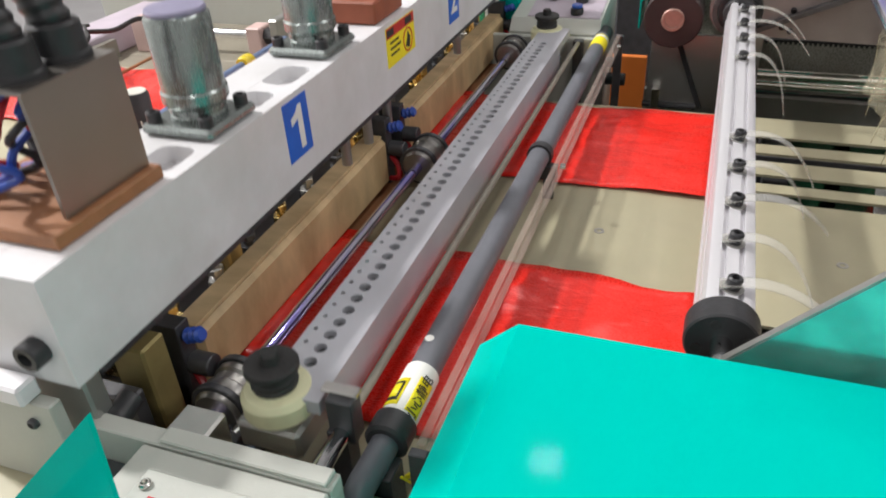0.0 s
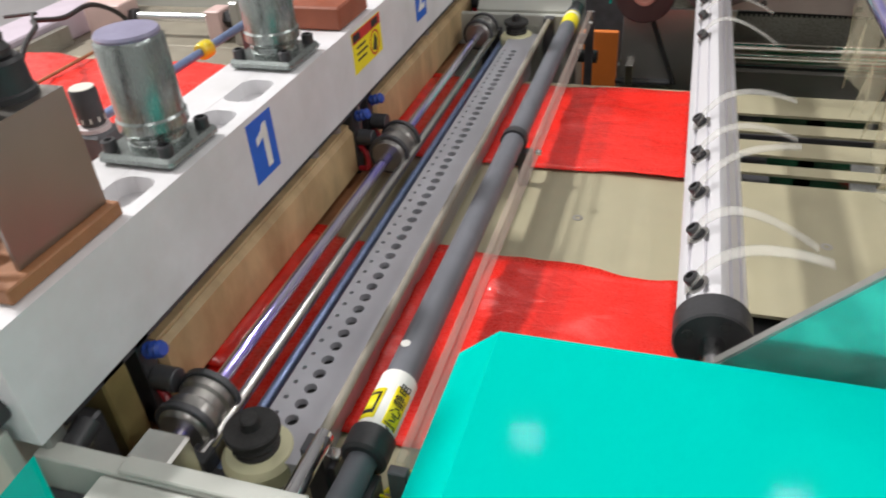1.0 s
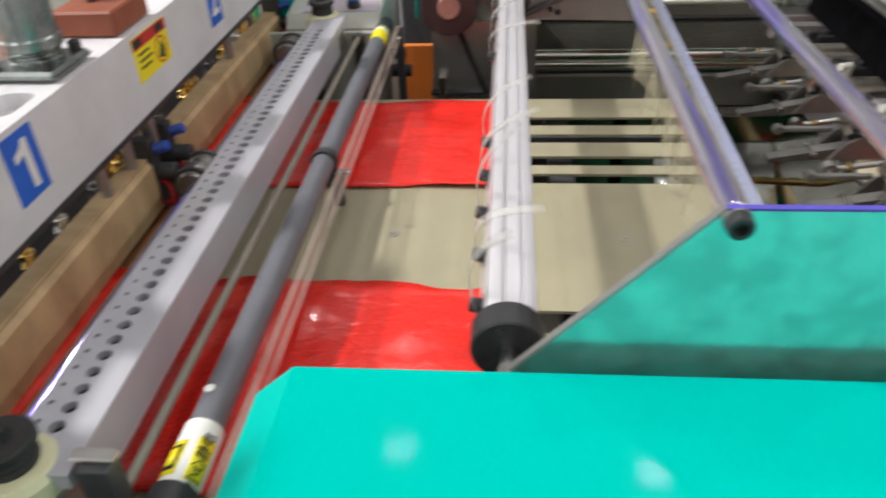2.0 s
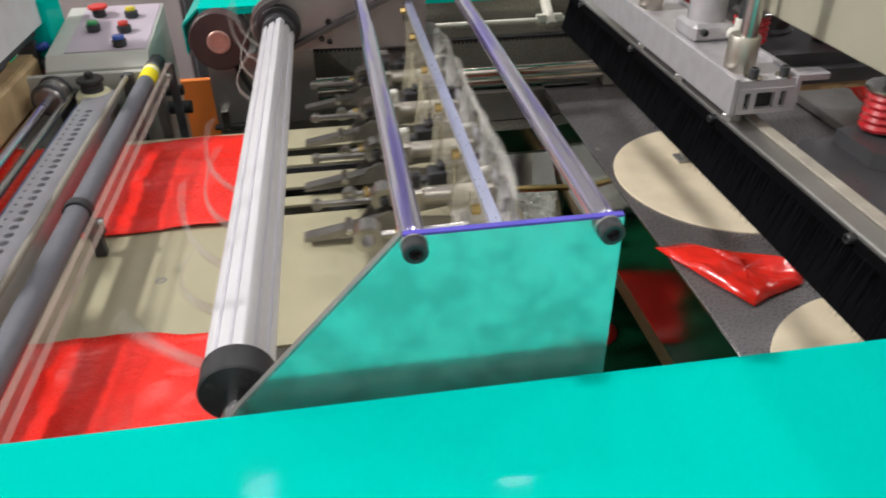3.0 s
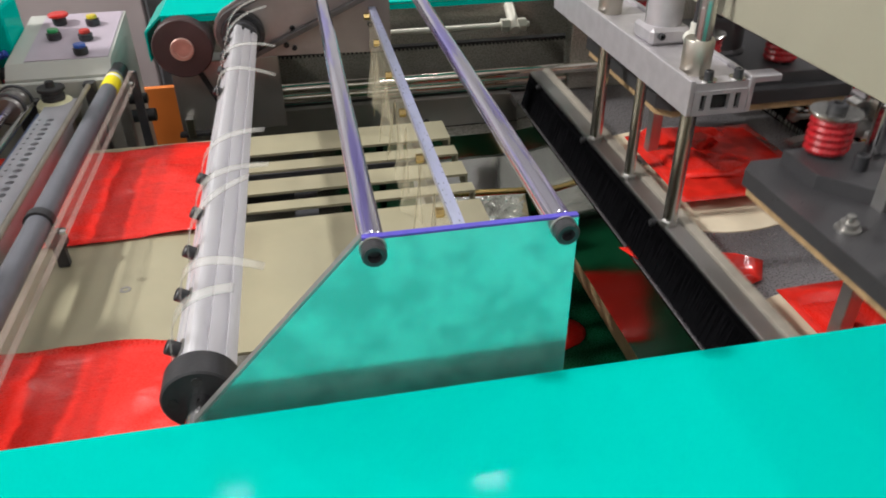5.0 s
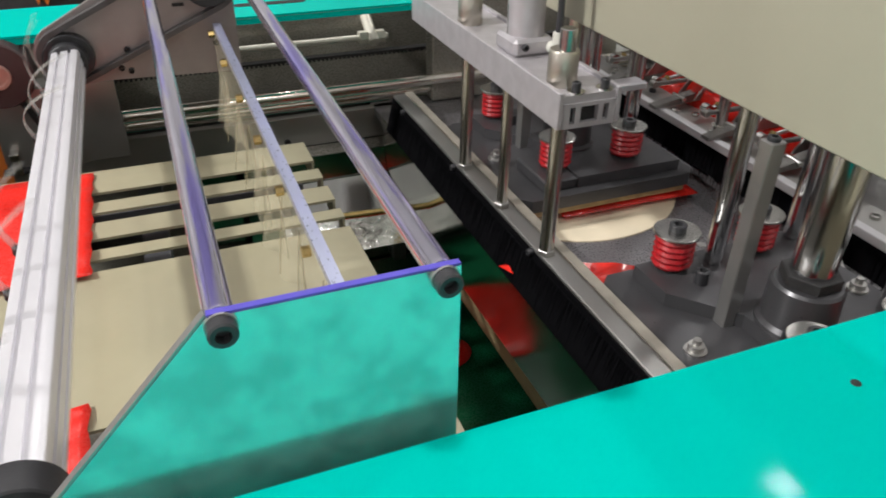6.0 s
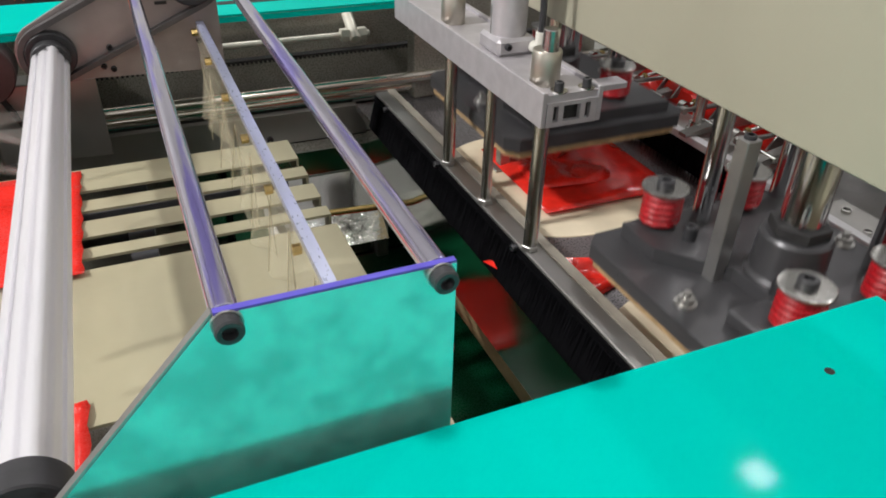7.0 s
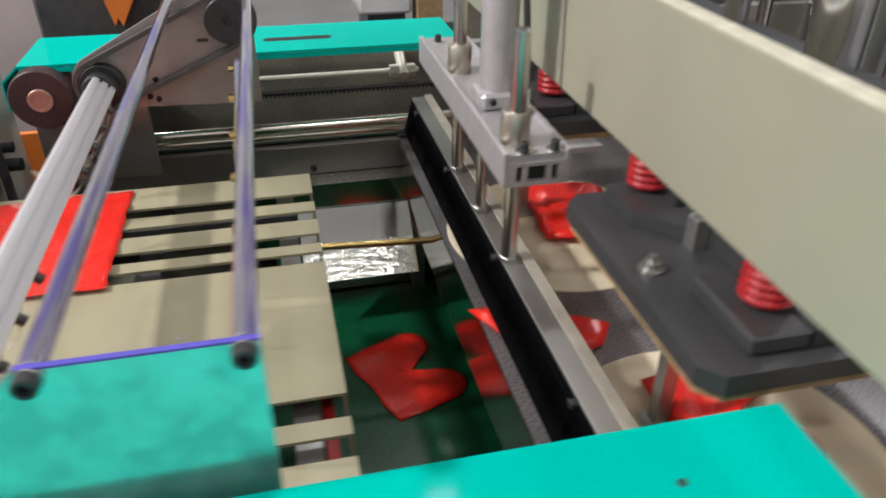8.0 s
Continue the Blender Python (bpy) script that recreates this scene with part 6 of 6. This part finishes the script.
# ---- gripper carriage that carries the film to the die ----
def carriage():
    """Built round x = 0; it travels along x."""
    t = thing("gripper_carriage", "steel carriage with air grippers, black links and clear hoses", "gripper carriage")
    part("cross_beam", Shape().box(0.012, 0.085, 0.27, 0.93, 0.8885, 0.8985, 0.002), CAST, t, "milled aluminium cross beam")
    part("end_block", Shape().box(-0.055, 0.052, 0.866, 0.9245, 0.8987, 0.924, 0.003).box(-0.040, 0.030, 0.880, 0.9245, 0.924, 0.934, 0.002), PINKSTEEL, t, "pinkish grey steel end block")
    near = part("near_link", Shape().lathe((-0.070, 0.312, 0.917), (0.012, 0.293, 0.931), [(0, 0.0050), (0.060, 0.0046), (0.086, 0.0046)], 14).ring((-0.086, 0.308, 0.914), (-0.084, 0.330, 0.914), 0.0150, 0.0075, 24), STEEL, t, "bright link rod with a large eye")
    part("lock_nut", Shape().rod((-0.056, 0.3088, 0.9194), (-0.048, 0.3069, 0.9208), 0.0078, 6), BRASS, near, "brass lock nut")
    part("link_block", Shape().box(0.010, 0.034, 0.280, 0.306, 0.8987, 0.942, 0.002), GREYSTEEL, near)
    part("slide_block", Shape().box(0.0, 0.08, 0.925, 0.99, 0.862, 0.935, 0.003), GREYSTEEL, t)
    rnd = random.Random(17)
    for k, y in enumerate((0.392, 0.512, 0.644, 0.775)):
        z = 0.914
        g = part("gripper", Shape().rod((-0.028, y, z), (0.055, y, z), 0.0105, 24).box(0.045, 0.064, y - 0.012, y + 0.012, z - 0.0152, z + 0.0125, 0.003).box(-0.034, -0.018, y - 0.012, y + 0.012, z - 0.0152, z + 0.0125, 0.003), SATIN, t, "satin aluminium air gripper cylinder")
        part("clevis", Shape().ring((-0.062, y - 0.012, z + 0.004), (-0.062, y + 0.010, z + 0.004), 0.0150, 0.0070, 22).rod((-0.050, y, z + 0.003), (-0.034, y, z), 0.0050), STEEL, g, "bright steel clevis")
        part("clevis_pin", Shape().rod((-0.062, y - 0.015, z + 0.004), (-0.062, y + 0.013, z + 0.004), 0.0050, 14), BLACK, g)
        part("bracket", Shape().prism([(-0.090, 0.882), (-0.020, 0.884), (0.012, 0.8885), (0.012, 0.896), (-0.045, 0.902), (-0.060, 0.910), (-0.074, 0.903)], "y", y + 0.016, y + 0.019), GUNMETAL, g, "dark grey bracket plate")
        part("bracket", Shape().prism([(-0.090, 0.882), (-0.020, 0.884), (0.012, 0.8885), (0.012, 0.896), (-0.045, 0.902), (-0.060, 0.910), (-0.074, 0.903)], "y", y - 0.022, y - 0.019), GUNMETAL, g, "dark grey bracket plate")
        part("jaw", Shape().prism([(-0.155, 0.872), (-0.030, 0.880), (-0.060, 0.9115), (-0.068, 0.9115), (-0.066, 0.893), (-0.155, 0.877)], "y", y - 0.010, y + 0.006), GUNMETAL, g, "dark steel jaw")
        part("jaw_pin", Shape().rod((-0.104, y - 0.016, 0.8835), (-0.104, y + 0.014, 0.8835), 0.0042, 12), STEEL, g, "bright jaw pin")
        part("toggle_link", Shape().box(-0.140, -0.072, y + 0.0215, y + 0.0265, 0.8965, 0.9045, 0.002).rod((-0.138, y + 0.019, 0.9005), (-0.138, y + 0.030, 0.9005), 0.0060, 12), GUNMETAL, g, "dark toggle link")
        part("end_stop", Shape().box(0.0662, 0.084, y - 0.026, y + 0.024, 0.8987, 0.918, 0.002).rod((0.075, y + 0.012, 0.918), (0.075, y + 0.012, 0.928), 0.0055, 12), CAST, g, "milled end stop")
        for x in (0.055, -0.026):
            part("fitting", Shape().rod((x, y, z + 0.012), (x, y, z + 0.028), 0.0055, 12).rod((x - 0.012, y - 0.004, z + 0.025), (x + 0.004, y + 0.002, z + 0.025), 0.0055, 12), WHITEPL if (k + (x > 0)) % 3 else BLACK, g, "push-in air fitting")
        part("valve_block", Shape().box(-0.008, 0.046, y + 0.030, y + 0.052, 0.8987, 0.926, 0.002).box(0.004, 0.030, y + 0.034, y + 0.048, 0.926, 0.934, 0.002), BLACK, g, "black valve block")
        yb = y + 0.067
        part("link", Shape().rod((-0.095, yb, 0.886), (-0.030, yb, 0.896), 0.0034).ring((-0.100, yb - 0.006, 0.886), (-0.100, yb + 0.006, 0.886), 0.0090, 0.0042, 16), STEEL if k % 2 else GREYSTEEL, g, "link rod with an eye")
        part("lock_nut", Shape().rod((-0.082, yb, 0.888), (-0.076, yb, 0.889), 0.0068, 6), BRASS, g, "brass lock nut")
        part("link_stay", Shape().box(-0.032, 0.0, yb - 0.007, yb + 0.007, 0.8890, 0.902, 0.001), DARKSTEEL, g)
        # a fan of hoses that droops to the near end
        for j in range(7):
            yo = y + 0.018 * j - 0.03
            droop = 0.07 + 0.012 * j + rnd.uniform(0, 0.04)
            xe = rnd.uniform(-0.01, 0.045)
            part("hose", Shape().sweep([(0.052, y, z + 0.026), (0.062 + rnd.uniform(0, 0.012), yo + 0.015, 0.945 + rnd.uniform(0, 0.02)), (0.070, max(yo - droop * 0.4, 0.06), 0.955 + rnd.uniform(-0.015, 0.01)), (0.060, max(yo - droop * 0.8, 0.058), 0.930), (xe, max(yo - droop, 0.056), 0.9015)], 0.0027), HOSE, g, "clear air hose")
    return settle(t)


gripper = carriage()


# ---- hall behind the machine ----
def background():
    t = thing("white_box", "white enamelled box on a dark stand in the hall behind", "box")
    part("body", Shape().box(0.40, 0.56, 1.90, 2.20, 0.80, 1.15, 0.008), WHITE, t)
    part("stand", Shape().box(0.43, 0.545, 1.93, 2.17, 0.0, 0.7995, 0.004), DARKSTEEL, t, "dark stand")
    settle(t)
    t = thing("wooden_post", "tan wooden post standing behind the machine", "post")
    part("post", Shape().box(0.575, 0.655, 1.90, 1.98, 0.012, 1.2, 0.004), WOODPAD, t)
    part("foot", Shape().box(0.555, 0.675, 1.88, 2.0, 0.0, 0.0118, 0.002), WOODPAD, t)
    settle(t)
    t = thing("dark_cabinet", "dark machine cabinet with an orange guard behind the machine", "cabinet")
    part("body", Shape().box(-0.40, -0.06, 1.62, 1.95, 0.0, 1.25, 0.006), DARKSTEEL, t)
    part("guard", Shape().prism([(-0.245, 1.06), (-0.235, 0.94), (-0.222, 0.885), (-0.212, 0.905), (-0.205, 0.883), (-0.190, 0.91), (-0.165, 0.955), (-0.150, 1.06)], "y", 1.585, 1.6195), ORANGE, t, "orange torn guard flap")
    settle(t)
    t = thing("partition", "mauve grey panel of a machine in the hall behind", "partition")
    part("panel", Shape().box(-1.5, -0.43, 1.75, 1.80, 0.02, 1.25, 0.004), MAUVE, t)
    part("foot", Shape().box(-1.5, -0.43, 1.70, 1.85, 0.0, 0.02, 0.002), DARKSTEEL, t)
    settle(t)
    t = thing("floor_machine", "dark machine with bright steel cylinders beyond the press", "machine")
    part("body", Shape().box(1.36, 1.9, -0.2, 2.4, 0.0, 1.60, 0.01), BLACK, t)
    part("ledge", Shape().box(1.22, 1.3595, -0.2, 2.4, 0.55, 0.60, 0.004), BLACK, t)
    for y, r in ((1.36, 0.022), (1.29, 0.016), (1.085, 0.020), (0.60, 0.02)):
        part("cylinder", Shape().rod((1.30, y, 0.6005), (1.30, y, 1.50), r), CHROME, t, "bright vertical cylinder")
    part("upright", Shape().box(1.27, 1.34, 0.885, 0.935, 0.6005, 1.50, 0.004), GREYPAINT, t, "grey green upright")
    part("upright", Shape().box(1.27, 1.34, 0.80, 0.845, 0.6005, 1.50, 0.004), GREYSTEEL, t)
    part("clamp", Shape().rod((1.30, 1.33, 0.93), (1.30, 1.20, 0.93), 0.010), CHROME, t)
    settle(t)


background()


# ---- what moves ----
def motions():
    def slide(ob, rows, axis):
        base = ob.matrix_basis.copy()
        unit = {"x": Vector((1, 0, 0)), "z": Vector((0, 0, 1))}[axis]
        walk(ob, [(t, Matrix.Translation(unit * d) @ base) for t, d in rows])

    # sealing beam pumps slowly; 1 is up
    beat = [(0.0, 0.85), (0.1, 0.4), (0.2, 0.45), (0.3, 0.75), (0.5, 0.95), (0.7, 0.9), (0.8, 0.0), (0.9, 1.0), (1.0, 0.0), (1.1, 0.9), (1.2, 0.3), (1.3, 0.8),
            (1.5, 0.5), (1.7, 0.25), (1.9, 0.45), (2.0, 0.9), (2.1, 0.3), (2.2, 0.7), (2.5, 0.2), (2.8, 0.9), (3.1, 0.2), (3.3, 0.75), (3.5, 0.5), (3.7, 0.85), (4.0, 0.4), (4.2, 0.8),
            (4.6, 0.2), (5.0, 0.9), (5.3, 0.6), (5.8, 0.5), (6.4, 0.7), (7.0, 0.3), (7.5, 0.8), (8.0, 0.5)]
    slide(seal, [(t, -0.028 + 0.028 * u) for t, u in beat], "z")

    # knife beam beats about five times a second; millimetres above its lowest place
    beats = {0: 45, 1: 30, 2: 35, 3: 45, 4: 8, 5: 50, 6: -3, 7: 71, 8: -5, 9: 69, 10: -2, 11: 55, 12: 10, 13: 33, 14: 28, 15: 18, 16: 50, 17: 6, 18: 55, 19: 2, 20: 61, 21: 2, 22: 55,
             33: 67, 34: -3, 35: 52, 36: 48, 37: 2, 38: 58, 39: 76, 40: 64, 41: 18, 42: 55, 53: 60}
    slide(knife, [(k / 10, 0.001 * beats.get(k, 64 if k % 2 else 2)) for k in range(81)], "z")

    # blow bar turns on about its axis in quick bursts; degrees of the nozzle row from straight up, to the right
    turns = [(0.0, 10), (0.2, 25), (0.4, 45), (0.6, 80), (0.7, 165), (0.8, 250), (0.9, 300), (1.0, 320), (1.2, 355), (1.4, 380), (1.5, 405), (1.6, 430), (1.8, 450), (1.9, 535), (1.95, 590), (2.0, 640),
             (2.2, 690), (2.5, 740), (2.8, 800), (2.9, 880), (3.0, 960), (3.1, 1000), (3.3, 1030), (3.5, 1075), (3.6, 1100), (3.7, 1140), (3.8, 1085), (4.0, 1062), (4.2, 1068),
             (4.4, 1085), (4.6, 1150), (4.7, 1230), (4.8, 1310), (4.9, 1370), (5.1, 1385), (5.3, 1405), (5.4, 1425), (5.5, 1440), (5.6, 1490), (5.7, 1520), (5.8, 1595), (5.9, 1660),
             (6.0, 1705), (6.1, 1750), (6.2, 1775), (6.3, 1790), (6.5, 1805), (6.6, 1815), (6.7, 1860), (6.9, 1880), (7.0, 1955), (7.1, 2040), (7.2, 2115), (7.3, 2140), (7.4, 2158), (7.6, 2170),
             (7.8, 2200), (7.9, 2250), (8.0, 2290)]
    spot = nozzles.location.copy()
    walk(nozzles, [(t, Matrix.Translation(spot) @ pose(0, 0, 0, 0, a, 0)) for t, a in turns])

    # brush beams: raised until the film has passed, then down on the bed
    strokes = [(0.0, 0.150), (4.3, 0.150), (4.6, 0.149), (5.1, 0.002), (5.3, 0.0), (7.7, 0.0), (7.8, 0.004), (8.0, 0.060)]
    slide(brush, strokes, "z")
    slide(far_brush, strokes, "z")

    # punches press from 5.8 to 6.7 s
    press = [(0.0, 0.155), (4.6, 0.155), (4.9, 0.145), (5.3, 0.056), (5.5, 0.013), (5.8, 0.002), (6.0, 0.001), (6.6, 0.0), (6.8, 0.004), (7.0, 0.050), (7.1, 0.078), (7.2, 0.106), (7.3, 0.136), (7.5, 0.164), (8.0, 0.174)]
    slide(punch_near, press, "z")
    slide(punch_far, [(t, d) for t, d in press if t < 6.7] + [(6.8, 0.022), (7.0, 0.086), (7.1, 0.122), (7.2, 0.150), (7.3, 0.166), (7.5, 0.172), (8.0, 0.176)], "z")

    # carriage fetches the film blanks and draws them under the punches
    slide(gripper, [(0.0, 0.36), (1.5, 0.36), (2.0, 0.355), (2.2, 0.33), (2.8, 0.12), (3.3, 0.03), (3.6, 0.02), (4.0, 0.0), (4.2, 0.03), (4.5, 0.25), (4.9, 0.72), (5.2, 0.86), (5.5, 0.88), (8.0, 0.88)], "x")
    for ob in (sheet_far, sheet_near, heart_far, heart_near):
        base = ob.matrix_basis.copy()
        low = Matrix.Translation((-1.19, 0.0, 0.0625))
        mid = Matrix.Translation((-0.62, 0.0, 0.068))
        over = Matrix.Translation((-0.12, 0.0, 0.05))
        rows = [(0.0, low @ base), (4.2, low @ base), (4.5, mid @ base), (4.8, over @ base), (5.1, base), (8.0, base)]
        if ob in (sheet_far, sheet_near):
            away = Matrix.Translation((0.33, 0.0, 0.045))
            rows = rows[:-1] + [(7.1, base), (7.2, Matrix.Translation((0.06, 0, 0.004)) @ base), (7.4, away @ base), (8.0, away @ base)]
        walk(ob, rows)

    # film web creeps forward under the bar
    for ob in (film_far, film_near):
        slide(ob, [(0.0, -0.02), (2.2, -0.02), (3.3, -0.045), (3.5, -0.045), (4.0, -0.035), (4.1, -0.02), (4.2, 0.045), (4.6, 0.06), (5.0, -0.02), (5.5, -0.02), (6.0, -0.005), (6.5, 0.0), (7.5, -0.002), (7.8, 0.006), (8.0, 0.025)], "x")


motions()
